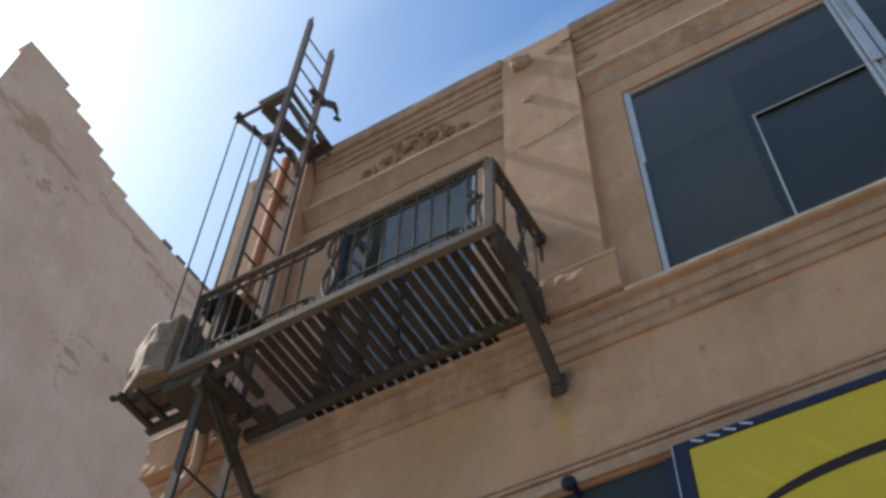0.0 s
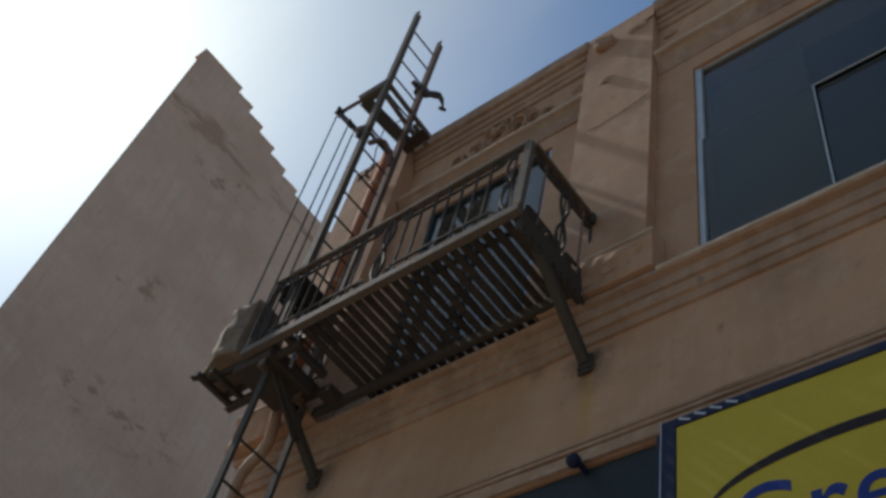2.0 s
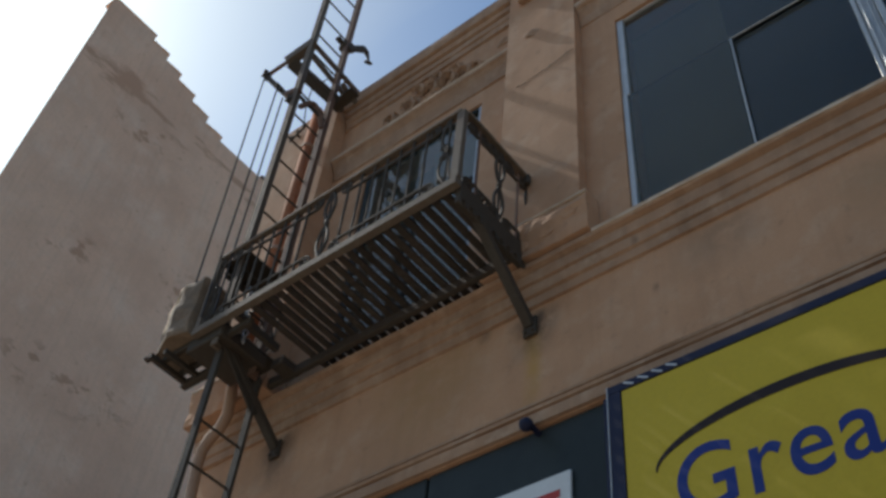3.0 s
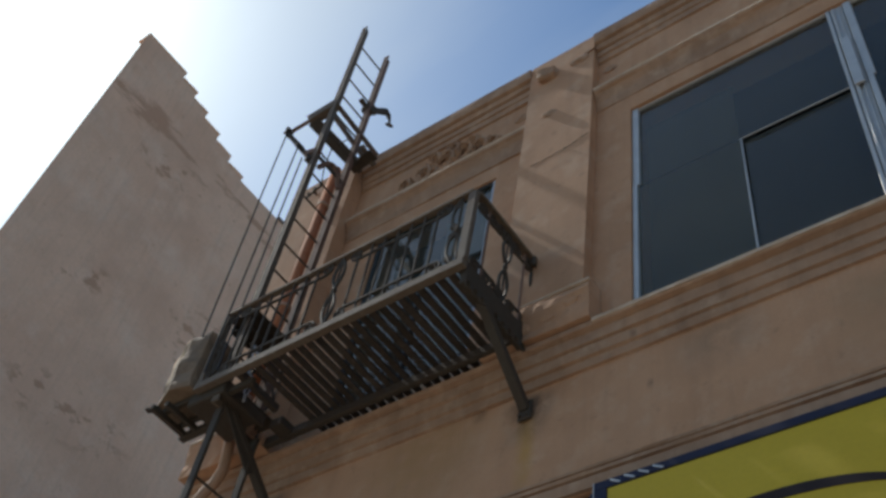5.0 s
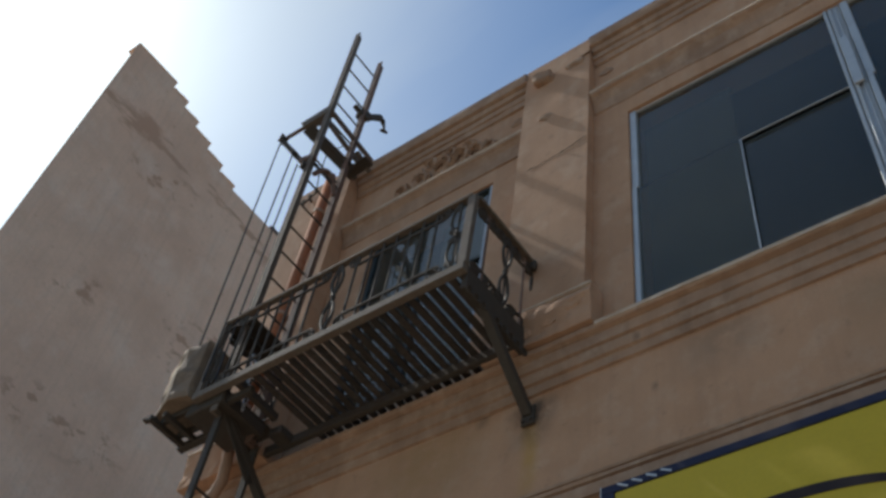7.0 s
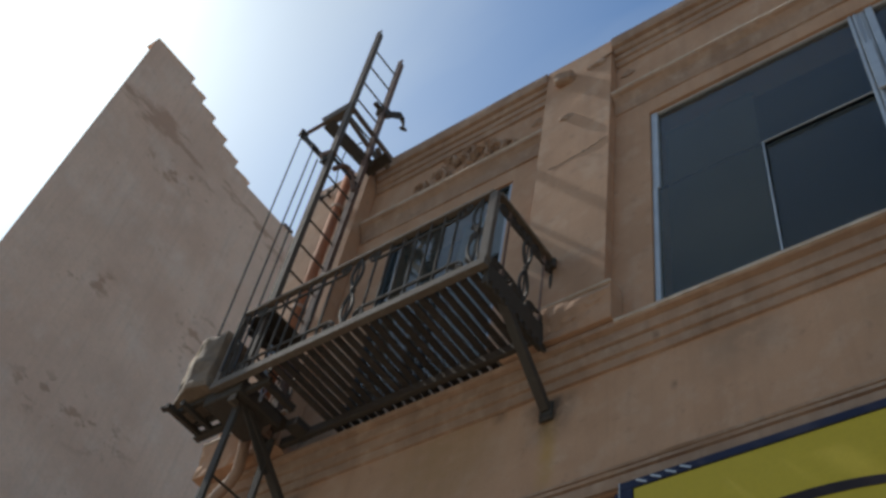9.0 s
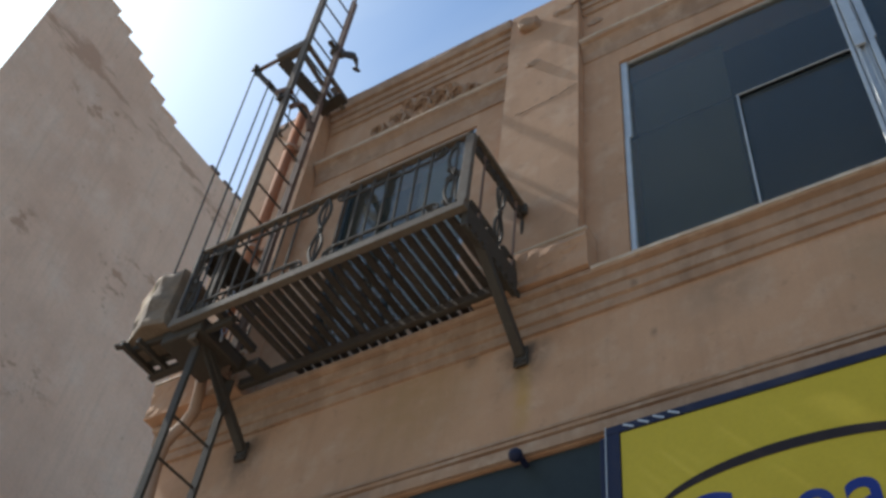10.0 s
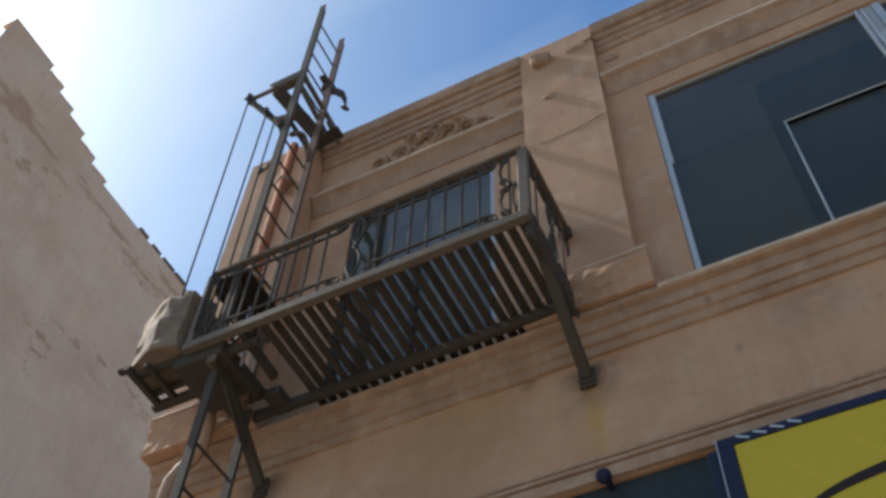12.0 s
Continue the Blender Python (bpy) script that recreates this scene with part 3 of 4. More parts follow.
w = thing("window_3", "tall dark window behind the balcony, its sky reflection built as a pale sheet", "window", (-1.76, 0.12, 7.02), kind="structure")
a, b, c, d = DOOR
for x0, x1, z0, z1, nm in ((a, a + 0.05, c, d, "frame_side"), (b - 0.05, b, c, d, "frame_side"), (a + 0.051, b - 0.051, d - 0.05, d, "frame_head"),
                           (a + 0.051, b - 0.051, c, c + 0.07, "frame_foot"), (a + 0.051, b - 0.051, 8.42, 8.46, "transom"),
                           (-1.79, -1.74, c + 0.071, 8.419, "mullion")):
    bm = bmesh.new()
    box(bm, x0 + 0.002, x1 - 0.002, 0.02, 0.09, z0 + 0.002, z1 - 0.002, 0.005)
    part(nm, bm, PALE_BLUE if x0 > -1.2 else STORE_DARK, w, "pale painted jamb" if x0 > -1.2 else "")
pane("pane", a + 0.05, b - 0.05, 8.461, d - 0.051, 0.05, w)
pane("pane", a + 0.05, -1.791, c + 0.071, 8.419, 0.05, w)
pane("pane", -1.739, b - 0.05, c + 0.071, 8.419, 0.05, w)
# sheet and rod added behind the glass to imitate reflected sky
bl = thing("window_sheet", "pale grey-blue sheet added behind the glass as its sky reflection", "blind", (-1.4, 0.22, 9.4))
bm = bmesh.new()
box(bm, -1.75, -1.10, 0.215, 0.222, 7.5, 9.40)
rough(bm, 0.01, 3)
part("cloth", bm, PALE_BLUE, bl)
bm = bmesh.new()
tube(bm, [(-1.76, 0.22, 9.42), (-1.09, 0.22, 9.42)], 0.025, 10)
part("roller", bm, PALE_BLUE, bl)

# ---------------- fire escape balcony ----------------
BX0, BX1, BY, BZ, RZ = -2.97, -0.46, -0.865, 6.96, 7.77
balcony = thing("fire_escape_balcony", "dark wrought-iron fire escape balcony bolted to the tan wall", "fire escape", ((BX0 + BX1) / 2, 0, BZ))


def ironbar(name, p, q, w, h, parent=balcony, mat=IRON, label="", up=(0, 0, 1), bev=0.004):
    bm = bmesh.new()
    bar(bm, p, q, w, h, up, bev)
    return part(name, bm, mat, parent, label)


ironbar("front_beam", (BX0 - 0.03, BY, BZ - 0.035), (BX1 + 0.03, BY, BZ - 0.035), 0.06, 0.07, mat=WORN_IRON, label="weathered grey front edge beam")
ironbar("back_beam", (BX0, -0.16, BZ - 0.085), (BX1 - 0.027, -0.16, BZ - 0.085), 0.05, 0.085)
ironbar("side_beam", (BX1, BY + 0.037, BZ - 0.09), (BX1, -0.13, BZ - 0.09), 0.05, 0.2)
ironbar("side_beam", (BX0, BY + 0.037, BZ - 0.07), (BX0, -0.002, BZ - 0.07), 0.05, 0.14)
bm = bmesh.new()
for k in range(9):
    y = -0.8 + k * 0.08
    tube(bm, [(BX1 + 0.03, y + 0.03 * math.cos(a / 10 * math.tau), BZ - 0.2 + 0.03 * math.sin(a / 10 * math.tau)) for a in range(11)], 0.008, 5)
part("side_fringe", bm, IRON, balcony, "small iron ring fringe along the side beam")
# floor slats, laid from the front beam to the wall
n = 23
for k in range(n):
    x = -2.40 + (BX1 - 0.04 + 2.40) * k / (n - 1)
    bm = bmesh.new()
    bar(bm, (x, BY + 0.04, BZ - 0.022 + random.uniform(-0.004, 0.004)), (x + random.uniform(-0.008, 0.008), -0.015, BZ - 0.022), 0.058, 0.022, bev=0.003)
    part("slat", bm, SLAT, balcony)
bm = bmesh.new()
box(bm, -2.98, -2.70, BY + 0.04, -0.24, BZ - 0.03, BZ - 0.015, 0.003)
box(bm, -3.10, -2.70, -0.83, -0.36, BZ - 0.15, BZ - 0.031, 0.01)
box(bm, -2.70, -2.57, -0.32, -0.12, BZ - 0.12, BZ - 0.031, 0.01)
bar(bm, (-2.56, -0.86, BZ - 0.03), (-2.56, -0.40, BZ - 0.05), 0.05, 0.06)
part("hatch_plate", bm, IRON, balcony, "solid dark iron hatch plate")
bm = bmesh.new()
box(bm, -2.98, -2.68, BY + 0.03, -0.42, RZ - 0.05, RZ - 0.035, 0.003)
part("ladder_landing_plate", bm, IRON, balcony, "flat dark iron plate at rail height")


def scroll(bm, c, r, plane, sgn, start, th=0.013):
    """A flat iron curl. plane x: lies along x at fixed y; plane y: lies along y at fixed x."""
    pts = spiral((0, 0), r, 1.6, start, 0, sgn, 24)
    if plane == "x":
        pts = [(c[0] + u, c[1], c[2] + v) for u, _, v in pts]
    else:
        pts = [(c[0], c[1] + u, c[2] + v) for u, _, v in pts]
    return tube(bm, pts, th, 5)


def lens(bm, c, z0, z1, plane, half=0.038, th=0.011):
    """A pair of bowed bars that meet at both ends, with a collar."""
    for s in (-1, 1):
        pts = []
        for i in range(11):
            t = i / 10
            o = s * half * math.sin(math.pi * t)
            z = z0 + (z1 - z0) * t
            pts.append((c[0] + o, c[1], z) if plane == "x" else (c[0], c[1] + o, z))
        tube(bm, pts, th, 5)
    return bm


def railing(name, p, q, plane, ornaments, plain, label):
    """One side of the balustrade: rails, balusters, curls and bowed ornaments. ornaments and plain are distances from p."""
    p, q = Vector(p), Vector(q)
    d = (q - p).normalized()
    ln = (q - p).length
    bm = bmesh.new()
    bar(bm, p + Vector((0, 0, RZ - 0.015)), q + Vector((0, 0, RZ - 0.015)), 0.055 if plane == "x" else 0.075, 0.03, bev=0.006)
    rail = part(name, bm, WORN_IRON, balcony, label)
    ends = sorted([0.0, ln, *ornaments])
    for u0, u1 in zip(ends, ends[1:]):
        gap, r = (0.15, 0.06) if plane == "x" else (0.10, 0.052)
        if u1 - u0 < 2 * gap + 0.04:
            continue
        u0, u1 = u0 + gap, u1 - gap
        for z, nm, zc, st in ((RZ - 0.135, "upper_rail", RZ - 0.135 + r, -math.pi / 2), (BZ + 0.125, "lower_rail", BZ + 0.125 - r, math.pi / 2)):
            bm = bmesh.new()
            a, b = p + d * u0 + Vector((0, 0, z)), p + d * u1 + Vector((0, 0, z))
            bar(bm, a, b, 0.02, 0.02, bev=0.003)
            up = 1 if st < 0 else -1
            scroll(bm, (b.x, b.y, zc), r, plane, up, st, 0.011)
            scroll(bm, (a.x, a.y, zc), r, plane, -up, st, 0.011)
            part(nm, bm, IRON, rail, "thin rail ending in curls")
    if plane == "y":
        k = 0
        while 0.08 + 0.15 * k < ln - 0.05:
            c = p + d * (0.08 + 0.15 * k)
            for z, r, turn, start in ((RZ - 0.10, 0.062, 1, math.pi / 2), (BZ + 0.085, 0.055, -1, -math.pi / 2)):
                bm = bmesh.new()
                scroll(bm, (c.x, c.y, z), r, plane, turn if k % 2 else -turn, start, 0.012)
                part("curl", bm, IRON, rail)
            k += 1
    for s in plain:
        c = p + d * s
        bm = bmesh.new()
        bar(bm, (c.x, c.y, BZ + 0.03), (c.x, c.y, RZ - 0.03), 0.016, 0.016, up=(0, 1, 0), bev=0.002)
        part("baluster", bm, RUST if plane == "y" else IRON, rail)
    for s in ornaments:
        c = p + d * s
        bm = bmesh.new()
        zm = (BZ + RZ) / 2
        if plane == "y" or 0.5 < s < 2.0:
            lens(bm, c, BZ + 0.03, zm - 0.02, plane, 0.05, 0.014)
            lens(bm, c, zm + 0.02, RZ - 0.03, plane, 0.05, 0.014)
        else:
            for z0, z1 in ((BZ + 0.04, zm), (zm, RZ - 0.04)):
                arc = [(c.x - 0.055 * math.sin(math.pi * t / 10) - 0.012, c.y, z0 + (z1 - z0) * t / 10) for t in range(11)]
                tube(bm, arc, 0.012, 5)
                scroll(bm, (c.x - 0.045, c.y, z0 + 0.055), 0.034, plane, 1, -math.pi / 2, 0.010)
                scroll(bm, (c.x - 0.045, c.y, z1 - 0.055), 0.034, plane, -1, math.pi / 2, 0.010)
            lens(bm, (c.x + 0.04, c.y), BZ + 0.06, zm, plane, 0.02, 0.009)
        bar(bm, (c.x, c.y, BZ + 0.0), (c.x, c.y, RZ - 0.03), 0.012, 0.012, up=(0, 1, 0))
        tube(bm, [(c.x, c.y, zm - 0.03), (c.x, c.y, zm), (c.x, c.y, zm + 0.03)], [0.015, 0.024, 0.015], 8)
        part("ornament_baluster", bm, IRON, rail, "curled iron ornament baluster")
    return rail


L = BX1 - BX0
railing("front_railing", (BX0, BY, 0), (BX1, BY, 0), "x", (0.07, 1.26, L - 0.10),
                [0.24 + 0.127 * k for k in range(7)] + [1.43 + 0.127 * k for k in range(7)], "weathered grey iron top rail")
railing("side_railing", (BX1, BY + 0.03, 0), (BX1, -0.002, 0), "y", (0.42, 0.78), [0.17, 0.63], "dark iron side top rail")
railing("side_railing", (BX0, BY + 0.03, 0), (BX0, -0.135, 0), "y", (0.35, 0.66), [0.15, 0.5], "dark iron side top rail")
bm = bmesh.new()
box(bm, BX1 - 0.045, BX1 + 0.05, -0.15, -0.102, RZ - 0.105, RZ + 0.004, 0.012)
part("wall_flange", bm, IRON, balcony, "dark iron flange fixing the side rail to the pilaster")
for x, wd in ((BX1, 0.075), (BX0, 0.055)):
    bm = bmesh.new()
    box(bm, x - wd / 2, x + wd / 2, BY - 0.022, BY + 0.022, BZ, RZ - 0.031, 0.006)
    part("corner_post", bm, WORN_IRON, balcony, "flat grey iron corner post")
for x, foot in ((BX1, -0.455), (-2.80, -2.79)):
    bm = bmesh.new()
    bar(bm, (x, -0.62, BZ - 0.15), (foot, -0.02, 6.31), 0.07, 0.06, bev=0.006)
    box(bm, foot - 0.05, foot + 0.05, -0.03, -0.006, 6.22, 6.38, 0.005)
    br = part("brace", bm, IRON, balcony, "slanted iron brace with a wall plate")
    for s in (-0.03, 0.03):
        bm = bmesh.new()
        tube(bm, [(foot + s, -0.045, 6.25), (foot + s, -0.028, 6.25)], 0.012, 6)
        part("bolt", bm, IRON, br)

# ---------------- ladders ----------------
LX, LY0, LY1 = -2.80, -0.775, -0.385


def lean(z):
    """How far the ladder leans out at height z."""
    return 0.045 * max(0.0, (z - 7.0) / 5.84)


ladder = thing("roof_ladder", "tall weathered iron ladder rising past the roof edge", "ladder", (LX, (LY0 + LY1) / 2, 7.0))
for y, top, lab in ((LY0, 12.84, "worn grey outer stringer"), (LY1, 12.80, "rust-brown inner stringer")):
    bm = bmesh.new()
    box(bm, LX - 0.014, LX + 0.014, y - 0.042, y + 0.042, 6.75, top, 0.003)
    box(bm, LX + 0.015, LX + 0.06, y - 0.042, y - 0.026, 6.75, top - 0.01, 0.003)
    if y == LY0:
        tube(bm, [(LX, y + 0.02, top), (LX, y + 0.03, top + 0.06)], [0.012, 0.006], 6)
    for v in bm.verts:
        v.co.y -= lean(v.co.z) if y == LY0 else 0.0
    part("stringer", bm, WORN_IRON if y == LY0 else RUST, ladder, lab)
z = 7.3
while z < 12.6:
    bm = bmesh.new()
    tube(bm, [(LX, LY0 + 0.03 - lean(z), z), (LX, LY1 - 0.03, z)], 0.0105, 6)
    part("rung", bm, IRON, ladder)
    z += 0.3705 if z > 7.3 else 12.465 - 0.3705 * 13 - 7.3
drop = thing("drop_ladder", "dark iron drop ladder hanging below the balcony", "ladder", (LX, -0.52, 4.0))
for y in (-0.725, -0.32):
    bm = bmesh.new()
    box(bm, LX - 0.035, LX + 0.035, y - 0.014, y + 0.014, 3.9, 6.76, 0.003)
    part("stringer", bm, IRON, drop)
for k in range(8):
    z = 6.12 - 0.36 * k
    bm = bmesh.new()
    tube(bm, [(LX, -0.712, z), (LX, -0.334, z)], 0.011, 6)
    part("rung", bm, IRON, drop)
bm = bmesh.new()
bar(bm, (-2.97, -0.76, BZ - 0.10), (-2.45, -0.76, BZ - 0.10), 0.04, 0.06)
bar(bm, (LX + 0.02, -0.70, 6.86), (LX + 0.02, -0.28, 6.45), 0.012, 0.10)
part("guide", bm, IRON, drop, "crossed iron guide under the hatch")

chain = thing("safety_chain", "short pale metal chain hanging beside the drop ladder hatch", "chain", (-2.66, -0.72, 7.3))
for k in range(9):
    bm = bmesh.new()
    c = Vector((-2.66 + 0.012 * math.sin(k * 1.3), -0.72 + 0.01 * k, 7.34 - 0.058 * k))
    turn = 0.6 if k % 2 else 2.1
    tube(bm, [c + Vector((0.018 * math.cos(q) * math.cos(turn), 0.018 * math.cos(q) * math.sin(turn), 0.036 * math.sin(q))) for q in [i / 10 * math.tau for i in range(11)]], 0.006, 5)
    part("link", bm, ALU, chain)

# frame at the roof edge
arm = thing("pulley_bracket", "iron bracket frame with pulleys on the roof ladder", "bracket", (LX, LY0, 10.4))


def armbar(name, p, q, w, h, mat=WORN_IRON, label="", up=(0, 0, 1)):
    bm = bmesh.new()
    bar(bm, p, q, w, h, up, 0.004)
    return part(name, bm, mat, arm, label)


armbar("top_bar", (-3.08, -0.86, 10.94), (LX + 0.04, -0.80, 11.12), 0.095, 0.12)
armbar("outrigger", (-3.26, -0.93, 10.76), (-3.05, -0.865, 10.94), 0.035, 0.035, RUST)
armbar("strut", (-3.26, -0.93, 10.74), (LX - 0.02, -0.81, 10.05), 0.05, 0.05, IRON)
armbar("gusset", (-3.03, -0.85, 10.92), (LX + 0.01, -0.31, 10.59), 0.03, 0.14, IRON, up=(0.65, 0.115, 0.29))
armbar("pulley_block", (-2.90, -0.86, 10.15), (LX + 0.05, -0.80, 10.21), 0.05, 0.075, RUST, "rusty pulley block")
armbar("cross_tie", (LX + 0.03, LY0, 10.12), (LX + 0.03, LY1, 10.12), 0.02, 0.05, IRON)
bm = bmesh.new()
pts = [(LX + 0.03, LY0 + 0.04 + 0.31 * (i / 10), 10.21 - 0.22 * (1 - math.sin(math.pi * i / 10)) ) for i in range(11)]
tube(bm, pts, 0.028, 6)
part("arched_brace", bm, RUST, arm, "rusty arched brace between the stringers")
for p, r in (((-3.26, -0.935, 10.76), 0.055), ((-2.99, -0.90, 10.32), 0.035), ((-2.83, -0.83, 10.04), 0.05)):
    bm = bmesh.new()
    tube(bm, [(p[0], p[1] - 0.03, p[2]), (p[0], p[1] - 0.015, p[2]), (p[0], p[1] + 0.015, p[2]), (p[0], p[1] + 0.03, p[2])], [r, r * 0.7, r * 0.7, r], 12)
    bar(bm, (p[0], p[1], p[2] - r * 1.1), (p[0], p[1], p[2] + r * 1.2), 0.02, 0.09, up=(0, 1, 0))
    part("pulley", bm, IRON, arm, "small grooved iron pulley")
for p, q in (((LX + 0.02, LY0, 11.10), (LX + 0.02, 0.12, 11.03)), ((LX - 0.02, LY0, 10.97), (LX - 0.02, -0.16, 10.86)),
             ((-2.70, LY1, 10.80), (-2.70, -0.14, 10.72)), ((-2.90, LY1 + 0.02, 10.84), (-2.90, -0.14, 10.74))):
    armbar("roof_tie", p, q, 0.042, 0.05, WORN_IRON, "iron tie bar to the roof edge")
# plate added and set low to cast the shadow band on the pilaster
armbar("tie_plate", (-2.94, -0.25, 10.70), (-2.62, -0.25, 10.74), 0.13, 0.03, IRON, "flat iron plate under the ties, added to shade the pilaster")

# cables and the counterweight
for x, y, z0, z1 in ((-3.26, -0.95, 7.55, 10.74), (-2.97, -0.93, 7.05, 10.30), (-2.86, -0.90, 7.05, 10.02)):
    bm = bmesh.new()
    tube(bm, [(x + 0.10 * (1 - t) * (1 if x < -3.1 else 0.4), y + 0.03 * (1 - t), z0 + (z1 - z0) * t) for t in (0, 0.25, 0.5, 0.75, 1)], 0.008, 6)
    tagged(link("cable", bm, STEEL_CABLE), "thin dark steel cable running down from a pulley", "cable", group="pulley cables")
cw = thing("counterweight_box", "battered brown metal box hung outside the balcony end", "counterweight", (-3.26, -0.8, 7.0))
bm = bmesh.new()
foot = [(-3.50, -0.86), (-3.24, -0.95), (-3.05, -0.92), (-3.05, -0.56), (-3.50, -0.56)]
rings = []
for z, k in ((6.96, 0.97), (7.0, 1.0), (7.18, 1.0), (7.34, 0.99), (7.5, 0.98), (7.57, 0.94), (7.60, 0.85)):
    rings.append([bm.verts.new((-3.24 + (x + 3.24) * k + 0.012 * noise.noise(Vector((x * 5, y * 5, z * 6))), -0.75 + (y + 0.75) * k + 0.012 * noise.noise(Vector((x * 5, z * 6, y * 5))), z)) for x, y in foot])
for a, b in zip(rings, rings[1:]):
    for k in range(5):
        bm.faces.new((a[k], a[(k + 1) % 5], b[(k + 1) % 5], b[k]))
bm.faces.new(rings[0][::-1])
bm.faces.new(rings[-1])
bmesh.ops.subdivide_edges(bm, edges=bm.edges, cuts=2, use_grid_fill=True)
rough(bm, 0.03, 6, 4.0)
# sunlight painted in: upper left faces pale, the rest dark and dirty
for f in bm.faces:
    c = f.calc_center_median()
    w = 0.09 * noise.noise(c * 7)
    f.material_index = 1 if c.x + 0.3 * (7.35 - c.z) + w > -3.33 or c.z + w < 7.17 else 0
part("body", bm, [BOX_LIT, BOX_DARK], cw)
bm = bmesh.new()
for y in (-0.80, -0.62):
    bar(bm, (-3.44, y, 6.925), (-2.99, y, 6.925), 0.04, 0.05, bev=0.004)
bar(bm, (-3.42, -0.93, 6.875), (-3.42, -0.56, 6.875), 0.045, 0.05, bev=0.004)
bar(bm, (-3.28, -0.90, 6.875), (-3.28, -0.56, 6.875), 0.04, 0.05, bev=0.004)
bar(bm, (-3.47, -0.54, 6.87), (-2.99, -0.54, 6.87), 0.06, 0.06, bev=0.004)
bar(bm, (-3.52, -0.90, 6.90), (-3.40, -0.87, 6.90), 0.05, 0.025, bev=0.004)
part("carrier", bm, IRON, cw, "dark iron carrier bars")

# gooseneck lamp on the ladder
lamp = thing("gooseneck_lamp", "small dark gooseneck lamp clamped to the roof ladder", "lamp", (-2.83, -0.36, 11.6))
bm = bmesh.new()
box(bm, -2.87, -2.75, -0.45, -0.32, 11.56, 11.68, 0.02)
box(bm, -2.85, -2.79, -0.53, -0.44, 11.64, 11.68, 0.01)
box(bm, -2.86, -2.78, -0.36, -0.26, 11.68, 11.78, 0.02)
part("clamp", bm, IRON, lamp)
bm = bmesh.new()
tube(bm, [(-2.82, -0.33, 11.68), (-2.83, -0.22, 11.85), (-2.84, -0.13, 11.97), (-2.845, -0.07, 11.99), (-2.847, -0.03, 11.93), (-2.847, -0.01, 11.85)], [0.04, 0.042, 0.045, 0.033, 0.018, 0.013], 8)
part("neck", bm, IRON, lamp)
bm = bmesh.new()
tube(bm, [(-2.838, -0.015, 11.868), (-2.847, -0.010, 11.853), (-2.852, -0.007, 11.845)], [0.014, 0.05, 0.05], 16)
part("shade", bm, IRON, lamp)

# downpipe
pipe = thing("downpipe", "rain pipe painted orange-tan at the building corner", "drain pipe", (-3.3, -0.2, 0))
bm = bmesh.new()
tube(bm, [(-3.20, -0.24, 10.9), (-3.20, -0.24, 9.0), (-3.21, -0.25, 7.45)], 0.05, 14)
part("upper_pipe", bm, COPPER, pipe, "terracotta painted pipe", smooth=True)
bm = bmesh.new()
tube(bm, [(-3.21, -0.25, 7.46), (-3.20, -0.29, 7.25), (-3.17, -0.30, 6.95), (-3.165, -0.28, 6.80), (-3.20, -0.24, 6.66), (-3.28, -0.22, 6.58), (-3.37, -0.22, 6.52), (-3.43, -0.22, 6.43), (-3.45, -0.21, 6.3), (-3.45, -0.18, 6.0), (-3.45, -0.14, 5.6), (-3.45, -0.13, 0.1)], 0.046, 12)
part("lower_pipe", bm, PIPE_TAN, pipe, "tan painted pipe with a double bend", smooth=True)
for z, x, y in ((10.2, -3.2, -0.2), (8.6, -3.205, -0.2), (5.4, -3.45, -0.09), (4.2, -3.45, -0.08)):
    bm = bmesh.new()
    tube(bm, [(x, -0.24 if z > 7 else -0.14, z - 0.02), (x, -0.24 if z > 7 else -0.14, z + 0.02)], 0.068, 12)
    box(bm, x - 0.09, x + 0.09, y, -0.004, z - 0.015, z + 0.015)
    part("pipe_clip", bm, PIPE_TAN, pipe)

# small wires and knobs on the corner pilaster
ins = thing("wire_insulator", "small iron bracket with knobs and short wires on the corner pilaster", "insulator", (-3.5, -0.14, 10.7))
bm = bmesh.new()
bar(bm, (-3.60, -0.22, 10.66), (-3.40, -0.22, 10.78), 0.02, 0.02)
bar(bm, (-3.5, -0.135, 10.72), (-3.5, -0.22, 10.72), 0.02, 0.02)
part("bracket", bm, IRON, ins)
for k in range(3):
    bm = bmesh.new()
    x, z = -3.58 + 0.08 * k, 10.69 + 0.045 * k
    tube(bm, [(x, -0.22, z), (x, -0.22, z + 0.03), (x, -0.22, z + 0.06)], [0.014, 0.026, 0.016], 8)
    part("knob", bm, WORN_IRON, ins)
bm = bmesh.new()
tube(bm, [(-3.42, -0.22, 10.82), (-3.36, -0.3, 11.0), (-3.2, -0.4, 11.15), (-2.95, -0.4, 11.1)], 0.007, 5)
part("wire", bm, STEEL_CABLE, ins)

# ---------------- shop front ----------------
shop = thing("shop_front", "dark glazed shop front panels under the moulding", "shop front", (0, 0.05, 0), kind="structure")
for a, b in ((-2.54, -1.25), (-1.23, 0.16)):
    bm = bmesh.new()
    box(bm, a, b, 0.02, 0.07, 0.02, 5.46, 0.006)
    part("panel", bm, STORE_DARK, shop)
bm = bmesh.new()
box(bm, 0.17, 0.227, -0.20, 0.07, 0.02, 5.27, 0.006)
part("post", bm, BLACK_BLUE, shop)
bm = bmesh.new()
box(bm, 0.17, 6.38, 0.0, 0.07, 5.285, 5.462, 0.004)
part("head_panel", bm, STORE_DARK, shop)
bm = bmesh.new()
box(bm, 0.24, 6.38, 0.04, 0.08, 0.02, 3.58)
